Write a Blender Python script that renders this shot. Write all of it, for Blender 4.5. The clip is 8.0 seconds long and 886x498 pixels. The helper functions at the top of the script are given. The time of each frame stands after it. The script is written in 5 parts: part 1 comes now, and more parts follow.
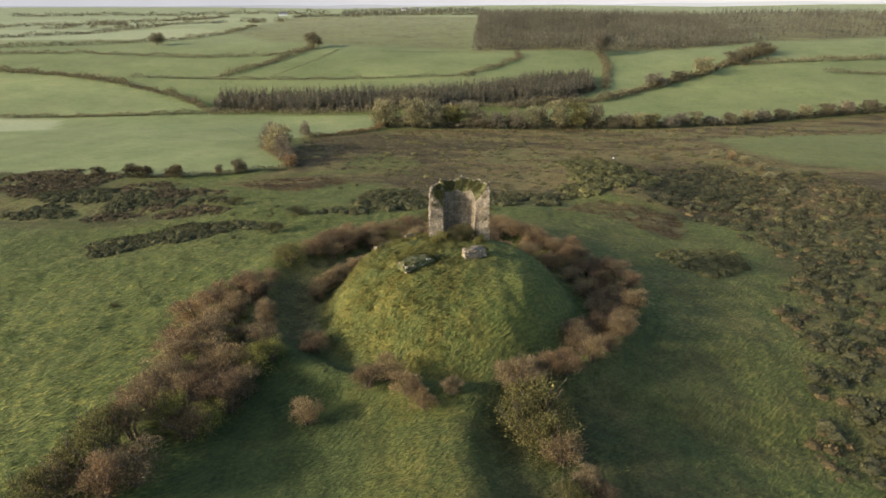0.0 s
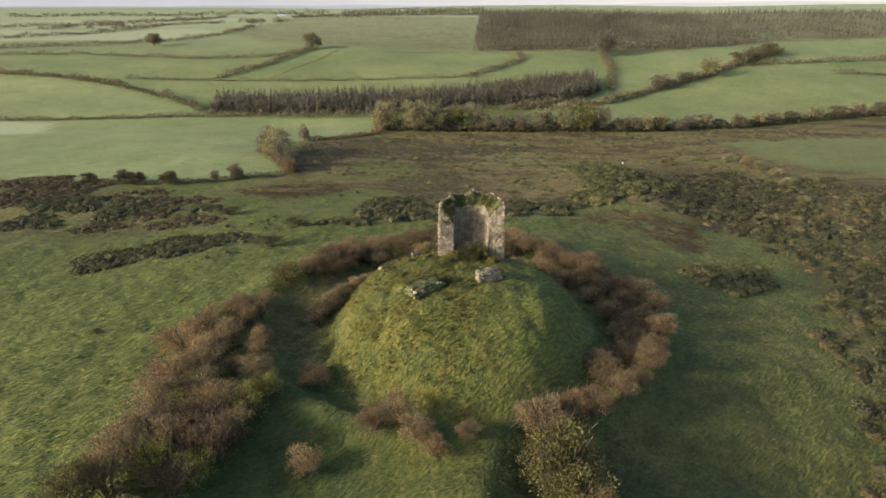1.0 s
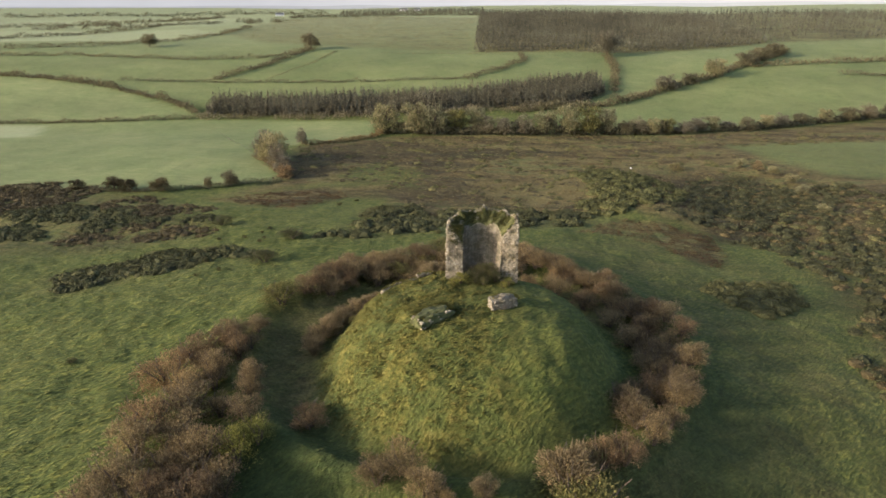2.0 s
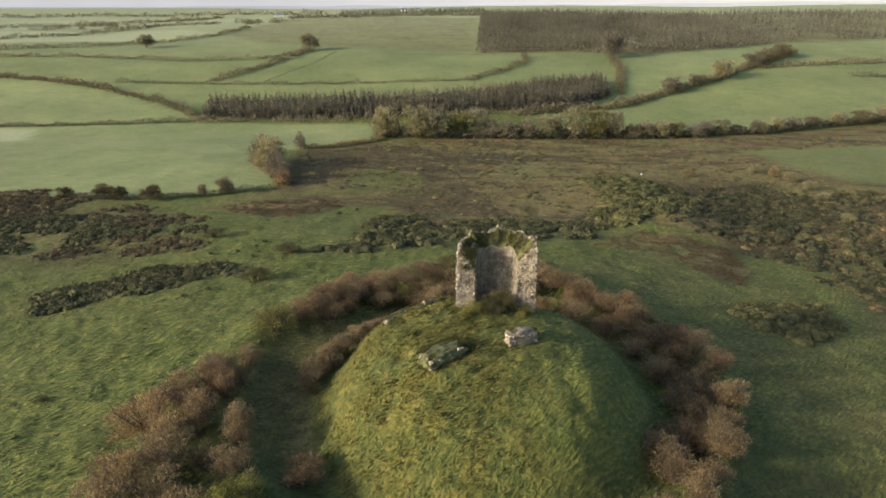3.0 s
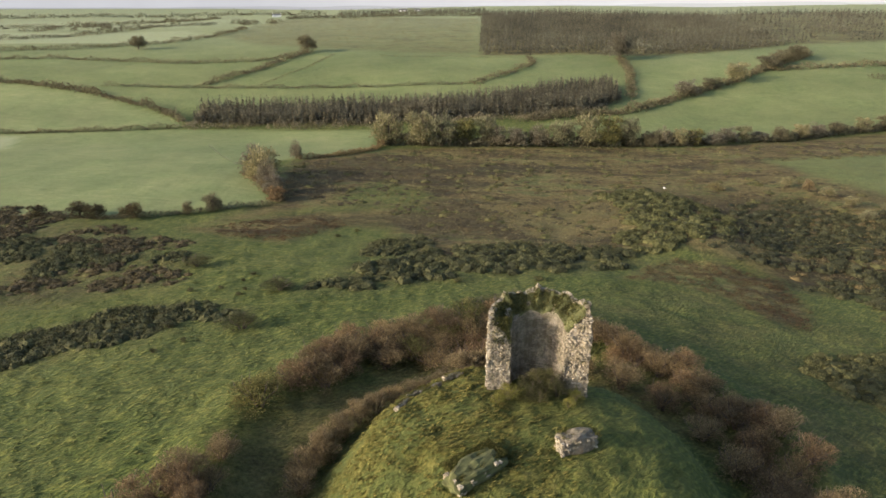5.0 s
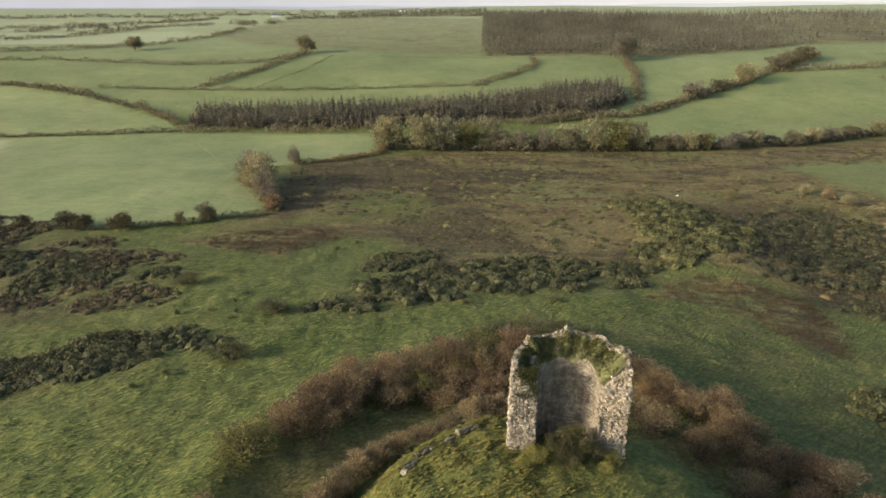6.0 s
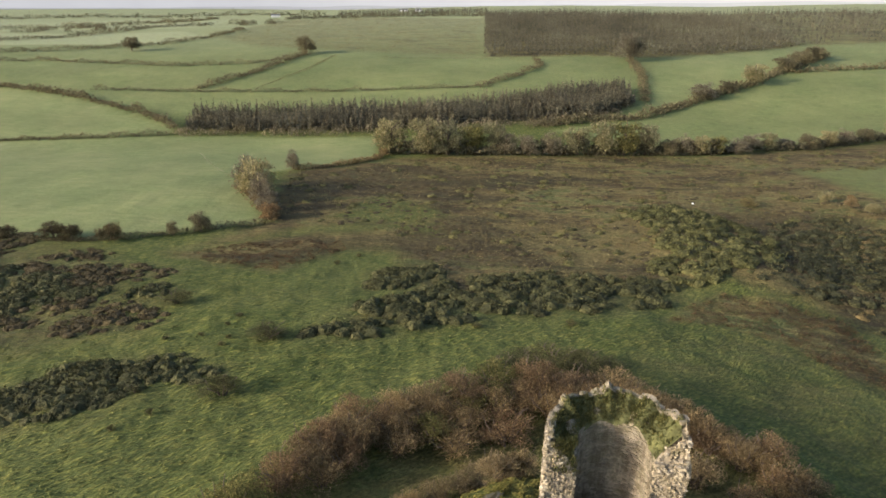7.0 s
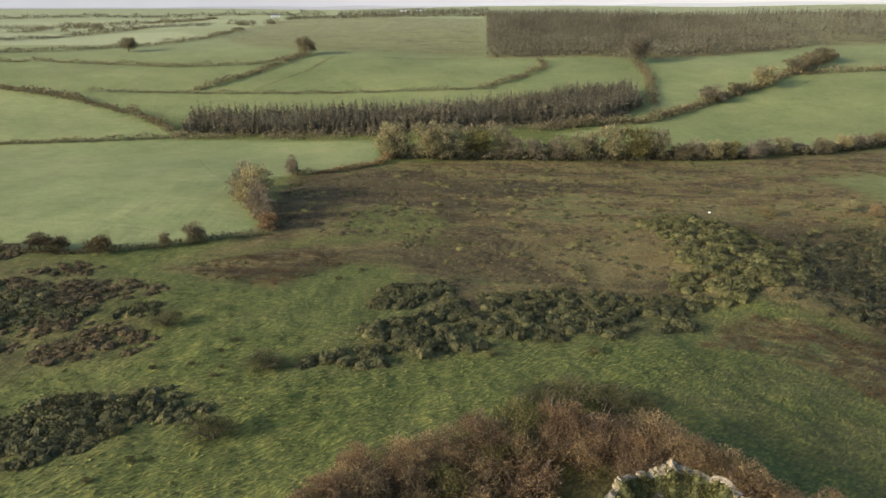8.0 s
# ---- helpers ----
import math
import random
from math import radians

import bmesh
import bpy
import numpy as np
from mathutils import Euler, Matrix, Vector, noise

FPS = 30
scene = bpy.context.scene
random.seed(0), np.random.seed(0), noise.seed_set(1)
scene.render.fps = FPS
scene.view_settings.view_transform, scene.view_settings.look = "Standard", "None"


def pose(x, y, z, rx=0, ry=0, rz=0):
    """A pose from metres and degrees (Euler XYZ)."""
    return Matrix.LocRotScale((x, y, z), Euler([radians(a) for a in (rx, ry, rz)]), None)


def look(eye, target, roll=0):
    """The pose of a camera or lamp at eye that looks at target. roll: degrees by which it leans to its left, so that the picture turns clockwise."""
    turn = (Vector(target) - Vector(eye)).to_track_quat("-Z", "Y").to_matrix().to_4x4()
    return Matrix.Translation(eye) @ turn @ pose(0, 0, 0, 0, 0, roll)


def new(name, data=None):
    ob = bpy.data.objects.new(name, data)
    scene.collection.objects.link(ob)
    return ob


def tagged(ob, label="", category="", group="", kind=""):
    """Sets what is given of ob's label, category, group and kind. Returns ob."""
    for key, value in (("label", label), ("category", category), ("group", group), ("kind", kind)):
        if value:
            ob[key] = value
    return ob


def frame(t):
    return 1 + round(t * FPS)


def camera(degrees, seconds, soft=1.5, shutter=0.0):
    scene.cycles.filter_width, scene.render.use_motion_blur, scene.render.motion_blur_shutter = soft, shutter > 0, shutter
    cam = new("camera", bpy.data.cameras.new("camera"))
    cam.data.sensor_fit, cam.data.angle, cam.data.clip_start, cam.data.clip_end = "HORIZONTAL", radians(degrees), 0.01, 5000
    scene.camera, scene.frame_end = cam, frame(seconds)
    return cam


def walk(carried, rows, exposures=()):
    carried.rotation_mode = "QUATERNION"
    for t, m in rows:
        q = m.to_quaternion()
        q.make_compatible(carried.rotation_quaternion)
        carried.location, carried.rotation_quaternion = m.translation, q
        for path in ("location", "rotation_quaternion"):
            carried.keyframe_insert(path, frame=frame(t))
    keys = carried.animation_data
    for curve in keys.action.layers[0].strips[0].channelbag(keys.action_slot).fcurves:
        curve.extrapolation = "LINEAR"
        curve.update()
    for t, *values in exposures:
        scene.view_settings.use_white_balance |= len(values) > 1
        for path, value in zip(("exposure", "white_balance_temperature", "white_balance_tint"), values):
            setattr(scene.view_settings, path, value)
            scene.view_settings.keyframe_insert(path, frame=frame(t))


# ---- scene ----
cam = camera(70.0, 8.0, 1.6)
EYE = 55.0
ROWS = [
    (0.0, 0.0, 0.0, 0.0, 0.20, -20.95, 0.25),
    (0.5, -0.974, 5.001, -0.049, 0.17, -20.95, 0.26),
    (1.0, -1.96, 9.974, -0.074, 0.13, -20.94, 0.27),
    (1.5, -2.733, 14.916, -0.102, 0.02, -20.93, 0.28),
    (3.0, -4.934, 30.287, -0.247, -0.02, -20.9, 0.3),
    (3.5, -5.639, 35.617, -0.236, -0.06, -20.89, 0.31),
    (4.0, -6.367, 40.82, -0.202, -0.08, -20.89, 0.32),
    (4.5, -7.213, 46.054, -0.224, -0.11, -20.88, 0.32),
    (6.0, -9.414, 61.613, -0.187, -0.16, -20.87, 0.34),
    (6.5, -10.209, 66.773, -0.194, -0.15, -20.87, 0.34),
    (7.0, -11.038, 71.832, -0.161, -0.14, -20.88, 0.36),
    (7.5, -12.034, 76.901, -0.128, -0.12, -20.88, 0.34),
    (8.0, -13.048, 81.843, -0.138, -0.16, -20.88, 0.34),
]
walk(cam, [(t, pose(x, y, EYE + z, 90 + pitch, roll, yaw)) for t, x, y, z, yaw, pitch, roll in ROWS], [(t, 1.29, 6250, 17) for t in (0.0, 8.0)])  # one exposure and white balance throughout

# ---- world and sun ----
SUN_AZ, SUN_EL = 251.0, 18.5     # degrees: clockwise from +y, above the horizon
to_sun = Vector((math.sin(radians(SUN_AZ)) * math.cos(radians(SUN_EL)), math.cos(radians(SUN_AZ)) * math.cos(radians(SUN_EL)), math.sin(radians(SUN_EL))))
world = bpy.data.worlds.new("sky")
scene.world = world
world.use_nodes = True
sky = world.node_tree.nodes.new("ShaderNodeTexSky")
sky.sky_type, sky.sun_disc = "NISHITA", False
sky.sun_elevation, sky.sun_rotation = radians(SUN_EL), radians(SUN_AZ)
sky.altitude, sky.air_density, sky.dust_density, sky.ozone_density = 100, 1.0, 3.0, 1.0
back = world.node_tree.nodes["Background"]
back.inputs[1].default_value = 0.15
world.node_tree.links.new(sky.outputs[0], back.inputs[0])
sun_data = bpy.data.lights.new("sun", "SUN")
sun_data.energy, sun_data.angle, sun_data.color = 3.35, radians(6.0), (1.0, 0.87, 0.68)
sun = new("sun", sun_data)
sun.matrix_world = look(to_sun * 300, (0, 0, 0))

# ---- materials ----
class Nodes:
    """A small shorthand for node trees."""

    def __init__(self, name, rough=0.9, spec=0.2):
        self.m = bpy.data.materials.new(name)
        self.m.use_nodes = True
        self.t = self.m.node_tree
        self.b = self.t.nodes["Principled BSDF"]
        self.b.inputs["Roughness"].default_value = rough
        self.b.inputs["Specular IOR Level"].default_value = spec
        self.place = self.add("ShaderNodeNewGeometry")

    def add(self, kind):
        return self.t.nodes.new(kind)

    def link(self, a, b):
        self.t.links.new(a, b)

    def noise(self, scale, detail=4.0, rough=0.6, stretch=None, own=False):
        n = self.add("ShaderNodeTexNoise")
        n.inputs["Scale"].default_value, n.inputs["Detail"].default_value, n.inputs["Roughness"].default_value = scale, detail, rough
        src = self.add("ShaderNodeTexCoord").outputs["Object"] if own else self.place.outputs["Position"]
        if stretch:
            mp = self.add("ShaderNodeMapping")
            mp.inputs["Scale"].default_value = stretch
            self.link(src, mp.inputs["Vector"])
            src = mp.outputs[0]
        self.link(src, n.inputs["Vector"])
        return n.outputs["Fac"]

    def ramp(self, fac, stops):
        r = self.add("ShaderNodeValToRGB")
        while len(r.color_ramp.elements) < len(stops):
            r.color_ramp.elements.new(0.5)
        for e, (p, c) in zip(r.color_ramp.elements, stops):
            e.position, e.color = p, (*c, 1) if len(c) == 3 else c
        self.link(fac, r.inputs[0])
        return r.outputs[0]

    def mix(self, fac, a, b, blend="MIX"):
        n = self.add("ShaderNodeMix")
        n.data_type, n.blend_type = "RGBA", blend
        for sock, v in ((n.inputs[0], fac), (n.inputs[6], a), (n.inputs[7], b)):
            if isinstance(v, (int, float)):
                sock.default_value = v
            elif isinstance(v, tuple):
                sock.default_value = (*v, 1)
            else:
                self.link(v, sock)
        return n.outputs[2]

    def math(self, op, a, b=0.0, clamp=False):
        n = self.add("ShaderNodeMath")
        n.operation, n.use_clamp = op, clamp
        for sock, v in ((n.inputs[0], a), (n.inputs[1], b)):
            if isinstance(v, (int, float)):
                sock.default_value = v
            else:
                self.link(v, sock)
        return n.outputs[0]

    def combed(self, scale, detail, rough, stretch, turn):
        """Noise drawn out along one bearing, like wind-combed grass."""
        m = self.add("ShaderNodeMapping")
        m.inputs["Rotation"].default_value = (0, 0, radians(turn))
        self.link(self.place.outputs["Position"], m.inputs["Vector"])
        d = self.add("ShaderNodeVectorMath")
        d.operation = "MULTIPLY"
        d.inputs[1].default_value = stretch
        self.link(m.outputs[0], d.inputs[0])
        n = self.add("ShaderNodeTexNoise")
        n.inputs["Scale"].default_value, n.inputs["Detail"].default_value, n.inputs["Roughness"].default_value = scale, detail, rough
        self.link(d.outputs[0], n.inputs["Vector"])
        return n.outputs[0]

    def bump(self, height, strength, distance, amount=None):
        n = self.add("ShaderNodeBump")
        n.inputs["Strength"].default_value, n.inputs["Distance"].default_value = strength, distance
        self.link(height, n.inputs["Height"])
        if amount is not None:
            self.link(amount, n.inputs["Strength"])
        self.link(n.outputs[0], self.b.inputs["Normal"])

    def done(self, colour):
        self.link(colour, self.b.inputs["Base Color"])
        return self.m


def foliage(name, dark, mid, light, patch=0.35, through_light=0.4, spread=1.0, relief=0.0):
    """Leaves or twigs: each has its own tone, each plant its own shift, with soft patches across the crown; some light comes through."""
    n = Nodes(name, 0.85, 0.12)
    each = n.ramp(n.place.outputs["Random Per Island"], [(0.0, dark), (0.55, mid), (1.0, light)])
    soft = n.ramp(n.noise(patch, 3.0), [(0.3, (1 - 0.28 * spread, 1 - 0.3 * spread, 1 - 0.3 * spread)), (0.7, (1 + 0.24 * spread, 1 + 0.22 * spread, 1 + 0.18 * spread))])
    c = n.mix(1.0, each, soft, "MULTIPLY")
    info = n.add("ShaderNodeObjectInfo")
    own = n.ramp(info.outputs["Random"], [(0.0, (0.8, 0.82, 0.86)), (1.0, (1.2, 1.15, 1.06))])
    c = n.mix(1.0, c, own, "MULTIPLY")
    if relief:
        rough = n.noise(3.2, 5.0, 0.7)
        n.bump(rough, 1.0, relief)
        c = n.mix(1.0, c, n.ramp(rough, [(0.34, (0.72, 0.73, 0.72)), (0.62, (1.25, 1.22, 1.15))]), "MULTIPLY")
    thin = n.add("ShaderNodeBsdfTranslucent")
    n.link(c, thin.inputs["Color"])
    both = n.add("ShaderNodeMixShader")
    both.inputs[0].default_value = through_light
    n.link(n.b.outputs[0], both.inputs[1])
    n.link(thin.outputs[0], both.inputs[2])
    n.link(both.outputs[0], n.t.nodes["Material Output"].inputs["Surface"])
    return n.done(c)


def ground_material():
    n = Nodes("ground_cover", 0.95, 0.1)
    at = n.add("ShaderNodeAttribute")
    at.attribute_name = "cover"
    sp = n.add("ShaderNodeSeparateColor")
    n.link(at.outputs["Color"], sp.inputs[0])
    heath, lush, pale, yellow = sp.outputs[0], sp.outputs[1], sp.outputs[2], at.outputs["Alpha"]
    tone = n.add("ShaderNodeAttribute")
    tone.attribute_name = "tone"
    ts = n.add("ShaderNodeSeparateColor")
    n.link(tone.outputs["Color"], ts.inputs[0])
    fine, mid, big = n.noise(2.2, 6.0, 0.7), n.noise(0.35, 5.0, 0.65), n.noise(0.045, 4.0, 0.6)
    lumps = n.noise(1.15, 4.0, 0.6)
    rough = n.ramp(mid, [(0.3, (0.039, 0.055, 0.015)), (0.5, (0.062, 0.078, 0.022)), (0.72, (0.095, 0.103, 0.03))])
    rough = n.mix(n.math("MULTIPLY", n.ramp(big, [(0.4, (0, 0, 0)), (0.65, (1, 1, 1))]), 0.5), rough, (0.085, 0.093, 0.032))
    green = n.ramp(mid, [(0.25, (0.092, 0.12, 0.047)), (0.75, (0.138, 0.167, 0.069))])
    green = n.mix(n.ramp(big, [(0.35, (0, 0, 0)), (0.7, (1, 1, 1))]), green, (0.152, 0.168, 0.073))
    wide = n.noise(0.013, 4.0, 0.6)
    green = n.mix(1.0, green, n.ramp(wide, [(0.35, (0.8, 0.82, 0.8)), (0.65, (1.12, 1.1, 1.06))]), "MULTIPLY")
    # pale grass, which also carries the haze over far fields
    straw_haze = n.ramp(mid, [(0.3, (0.17, 0.2, 0.1)), (0.7, (0.225, 0.24, 0.13))])
    sward = n.noise(0.8, 5.0, 0.7)
    gold = n.ramp(sward, [(0.3, (0.048, 0.058, 0.015)), (0.46, (0.082, 0.083, 0.02)), (0.6, (0.125, 0.113, 0.029)), (0.74, (0.16, 0.135, 0.045))])
    gold = n.mix(n.ramp(n.noise(0.21, 4.0, 0.65), [(0.42, (0.75, 0.75, 0.75)), (0.56, (0, 0, 0))]), gold, n.ramp(sward, [(0.35, (0.035, 0.05, 0.014)), (0.7, (0.075, 0.09, 0.026))]))
    brown = n.ramp(n.noise(0.4, 8.0, 0.75, (0.7, 1.3, 1.0)), [(0.36, (0.024, 0.026, 0.013)), (0.45, (0.052, 0.043, 0.02)), (0.53, (0.076, 0.064, 0.029)), (0.6, (0.15, 0.132, 0.06)), (0.68, (0.075, 0.092, 0.034))])
    brown = n.mix(n.ramp(n.noise(0.04, 4.0, 0.6, (0.6, 1.6, 1.0)), [(0.45, (0, 0, 0)), (0.58, (0.7, 0.7, 0.7))]), brown, n.ramp(lumps, [(0.35, (0.045, 0.055, 0.02)), (0.65, (0.13, 0.132, 0.05))]))
    brown = n.mix(1.0, brown, n.ramp(n.noise(1.1, 5.0, 0.75), [(0.36, (0.45, 0.45, 0.45)), (0.64, (1.6, 1.55, 1.42))]), "MULTIPLY")
    comb = n.combed(1.5, 4.0, 0.6, (0.5, 1.5, 1.0), -38)
    rough = n.mix(1.0, rough, n.ramp(comb, [(0.36, (0.74, 0.8, 0.74)), (0.5, (0.98, 1.0, 0.94)), (0.6, (1.65, 1.5, 1.2)), (0.7, (1.95, 1.7, 1.4))]), "MULTIPLY")
    streak = n.combed(0.25, 4.0, 0.6, (0.4, 2.0, 1.0), 12)
    green = n.mix(1.0, green, n.ramp(streak, [(0.35, (0.9, 0.92, 0.88)), (0.65, (1.08, 1.06, 1.05))]), "MULTIPLY")
    drift = n.combed(0.14, 5.0, 0.65, (0.3, 1.5, 1.0), 8)
    brown = n.mix(n.ramp(drift, [(0.55, (0, 0, 0)), (0.64, (0.7, 0.7, 0.7))]), brown, n.ramp(lumps, [(0.35, (0.07, 0.066, 0.027)), (0.65, (0.15, 0.134, 0.056))]))
    brown = n.mix(n.ramp(drift, [(0.42, (0.75, 0.75, 0.75)), (0.5, (0, 0, 0))]), brown, n.ramp(lumps, [(0.35, (0.03, 0.026, 0.015)), (0.65, (0.07, 0.05, 0.026))]))
    # broad drifts over the heath: dark heather, russet, straw and green
    zone = n.combed(0.055, 6.0, 0.68, (0.45, 1.35, 1.0), 8)
    drifts = n.ramp(zone, [(0.4, (0.026, 0.022, 0.013)), (0.45, (0.056, 0.041, 0.019)), (0.5, (0.094, 0.072, 0.03)), (0.56, (0.135, 0.116, 0.046)), (0.61, (0.085, 0.1, 0.034))])
    drifts = n.mix(1.0, drifts, n.ramp(n.noise(0.7, 6.0, 0.75), [(0.35, (0.5, 0.5, 0.5)), (0.66, (1.6, 1.55, 1.45))]), "MULTIPLY")
    brown = n.mix(0.6, brown, drifts)
    ragged = n.math("MULTIPLY", n.math("SUBTRACT", n.noise(0.09, 6.0, 0.72), 0.5), 1.5)
    dark = n.ramp(n.math("ADD", ts.outputs[0], n.math("MULTIPLY", ragged, ts.outputs[0])), [(0.3, (0, 0, 0)), (0.65, (0.65, 0.65, 0.65))])
    brown = n.mix(dark, brown, n.ramp(lumps, [(0.32, (0.026, 0.022, 0.012)), (0.5, (0.048, 0.038, 0.018)), (0.68, (0.085, 0.07, 0.031))]))
    warm = n.ramp(n.math("ADD", ts.outputs[1], n.math("MULTIPLY", ragged, ts.outputs[1])), [(0.3, (0, 0, 0)), (0.6, (0.7, 0.7, 0.7))])
    brown = n.mix(warm, brown, n.ramp(lumps, [(0.32, (0.05, 0.048, 0.018)), (0.52, (0.11, 0.09, 0.036)), (0.68, (0.15, 0.13, 0.05))]))
    # rank grass before the mound, with the shade there in its colour
    rank_shade = n.ramp(n.math("ADD", ts.outputs[2], n.math("MULTIPLY", ragged, ts.outputs[2])), [(0.2, (0, 0, 0)), (0.7, (0.75, 0.75, 0.75))])
    rough = n.mix(rank_shade, rough, n.ramp(mid, [(0.3, (0.022, 0.035, 0.012)), (0.7, (0.048, 0.063, 0.02))]))
    c = n.mix(lush, rough, green)
    c = n.mix(pale, c, straw_haze)
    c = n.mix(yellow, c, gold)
    edge = n.math("MULTIPLY", n.math("SUBTRACT", n.noise(0.12, 5.0, 0.7), 0.5), 1.6)
    h = n.math("ADD", heath, n.math("MULTIPLY", edge, n.math("MULTIPLY", n.math("MULTIPLY", heath, n.math("SUBTRACT", 1.0, heath)), 4.0)), clamp=True)
    c = n.mix(h, c, brown)
    c = n.mix(1.0, c, n.ramp(fine, [(0.28, (0.62, 0.62, 0.62)), (0.72, (1.4, 1.4, 1.36))]), "MULTIPLY")
    n.bump(n.math("ADD", n.math("ADD", n.math("MULTIPLY", mid, 0.16), n.math("MULTIPLY", n.math("MULTIPLY", sward, yellow), 0.55)), n.math("ADD", n.math("ADD", n.math("MULTIPLY", lumps, 0.2), n.math("MULTIPLY", comb, 0.8)), n.math("MULTIPLY", fine, 0.1))), 1.0, 1.0, n.math("SUBTRACT", 1.0, n.math("MULTIPLY", lush, 0.85)))
    return n.done(c)


def stone_material(name, dark, mid, light, lichen):
    n = Nodes(name, 0.92, 0.2)
    info = n.add("ShaderNodeObjectInfo")
    mixr = n.math("FRACT", n.math("ADD", n.place.outputs["Random Per Island"], info.outputs["Random"]))
    c = n.ramp(mixr, [(0.0, dark), (0.5, mid), (1.0, light)])
    c = n.mix(n.ramp(n.noise(1.1, 5.0, 0.7), [(0.45, (0, 0, 0)), (0.62, (1, 1, 1))]), c, lichen)
    c = n.mix(1.0, c, n.ramp(n.noise(5.0, 6.0, 0.7), [(0.25, (0.62, 0.6, 0.57)), (0.75, (1.25, 1.25, 1.25))]), "MULTIPLY")
    c = n.mix(1.0, c, n.ramp(n.noise(0.9, 5.0, 0.7, (1.6, 1.6, 0.22)), [(0.3, (0.6, 0.57, 0.52)), (0.62, (1.12, 1.12, 1.12))]), "MULTIPLY")
    n.bump(n.noise(7.0, 5.0, 0.65), 0.8, 0.08)
    return n.done(c)


def plain(name, colour, rough=0.8, scale=3.0, vary=0.15, metal=0.0):
    n = Nodes(name, rough, 0.3)
    n.b.inputs["Metallic"].default_value = metal
    lo, hi = tuple(c * (1 - vary) for c in colour), tuple(min(1, c * (1 + vary)) for c in colour)
    return n.done(n.ramp(n.noise(scale, 5.0), [(0.3, lo), (0.7, hi)]))


M_GROUND = ground_material()
M_HAW = foliage("bare_hawthorn_twigs", (0.1, 0.077, 0.042), (0.19, 0.148, 0.077), (0.285, 0.226, 0.122), 0.25, 0.5)
M_RUSSET = foliage("russet_bramble_leaves", (0.094, 0.066, 0.037), (0.176, 0.126, 0.068), (0.265, 0.195, 0.106), 0.25, 0.5)
M_OLIVE = foliage("olive_ivy_leaves", (0.05, 0.054, 0.022), (0.11, 0.11, 0.04), (0.19, 0.175, 0.06))
M_LIME = foliage("yellow_green_ivy_leaves", (0.07, 0.078, 0.024), (0.16, 0.165, 0.042), (0.26, 0.25, 0.07))
M_TAN = foliage("pale_dry_twigs", (0.1, 0.078, 0.042), (0.2, 0.16, 0.085), (0.3, 0.245, 0.14), 0.25, 0.5)
M_GORSE = foliage("dark_gorse_spines", (0.046, 0.05, 0.023), (0.07, 0.074, 0.031), (0.105, 0.105, 0.044), 0.35, 0.15, 1.0, 0.3)
M_SCRUB = foliage("brown_gorse_and_bramble", (0.052, 0.045, 0.023), (0.074, 0.062, 0.031), (0.106, 0.088, 0.043), 0.35, 0.15, 1.0, 0.3)
# a darker copy of the gorse: the right slopes' shade is in its colour
M_GORSE_SHADE = foliage("dark_heather", (0.03, 0.035, 0.018), (0.046, 0.049, 0.024), (0.07, 0.071, 0.034), 0.35, 0.15, 1.0, 0.3)
M_FENCE = foliage("bleached_fence_line_grass", (0.2, 0.2, 0.12), (0.27, 0.26, 0.16), (0.34, 0.33, 0.21))
# a slightly lighter copy of the gorse, for the ridge
M_FURZE = foliage("olive_gorse_spines", (0.045, 0.049, 0.02), (0.08, 0.084, 0.031), (0.115, 0.115, 0.045), 0.35, 0.15, 1.0, 0.3)
M_BRACKEN = foliage("dead_bracken_fronds", (0.045, 0.028, 0.016), (0.088, 0.057, 0.03), (0.14, 0.097, 0.05))
M_STRAW = foliage("bleached_moor_grass", (0.1, 0.09, 0.04), (0.18, 0.16, 0.075), (0.25, 0.215, 0.11))
M_YELLOW = foliage("yellowing_leaves", (0.11, 0.108, 0.058), (0.19, 0.183, 0.095), (0.27, 0.255, 0.145))
M_ASH = foliage("thin_autumn_leaves", (0.1, 0.092, 0.062), (0.165, 0.15, 0.1), (0.235, 0.215, 0.148))
M_HEDGE = foliage("far_hedge_leaves", (0.07, 0.068, 0.04), (0.12, 0.112, 0.064), (0.17, 0.155, 0.092))
M_CONIFER = foliage("conifer_needles", (0.066, 0.071, 0.054), (0.098, 0.102, 0.076), (0.138, 0.136, 0.1), 0.02, 0.4, 1.5)
M_LARCH = foliage("larch_needles", (0.115, 0.11, 0.074), (0.17, 0.16, 0.105), (0.235, 0.218, 0.145), 0.05, 0.55, 1.4)
M_TURF = foliage("wall_top_turf", (0.04, 0.046, 0.017), (0.075, 0.082, 0.028), (0.13, 0.125, 0.042), 0.9, 0.4)
M_GRASS = foliage("tussock_blades", (0.055, 0.074, 0.021), (0.09, 0.11, 0.032), (0.165, 0.17, 0.056), 0.5, 0.4)
M_GOLD = foliage("yellow_tussock_blades", (0.056, 0.062, 0.017), (0.092, 0.094, 0.025), (0.165, 0.15, 0.046), 0.5, 0.4)
M_BARK = plain("bark", (0.08, 0.062, 0.045), 0.95, 6.0, 0.35)
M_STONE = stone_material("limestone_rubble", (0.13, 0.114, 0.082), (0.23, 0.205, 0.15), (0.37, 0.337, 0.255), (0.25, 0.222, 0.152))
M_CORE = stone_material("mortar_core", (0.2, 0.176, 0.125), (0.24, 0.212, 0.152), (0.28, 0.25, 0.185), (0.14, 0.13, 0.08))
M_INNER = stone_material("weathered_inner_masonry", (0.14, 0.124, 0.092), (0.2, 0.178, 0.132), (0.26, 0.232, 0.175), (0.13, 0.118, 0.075))
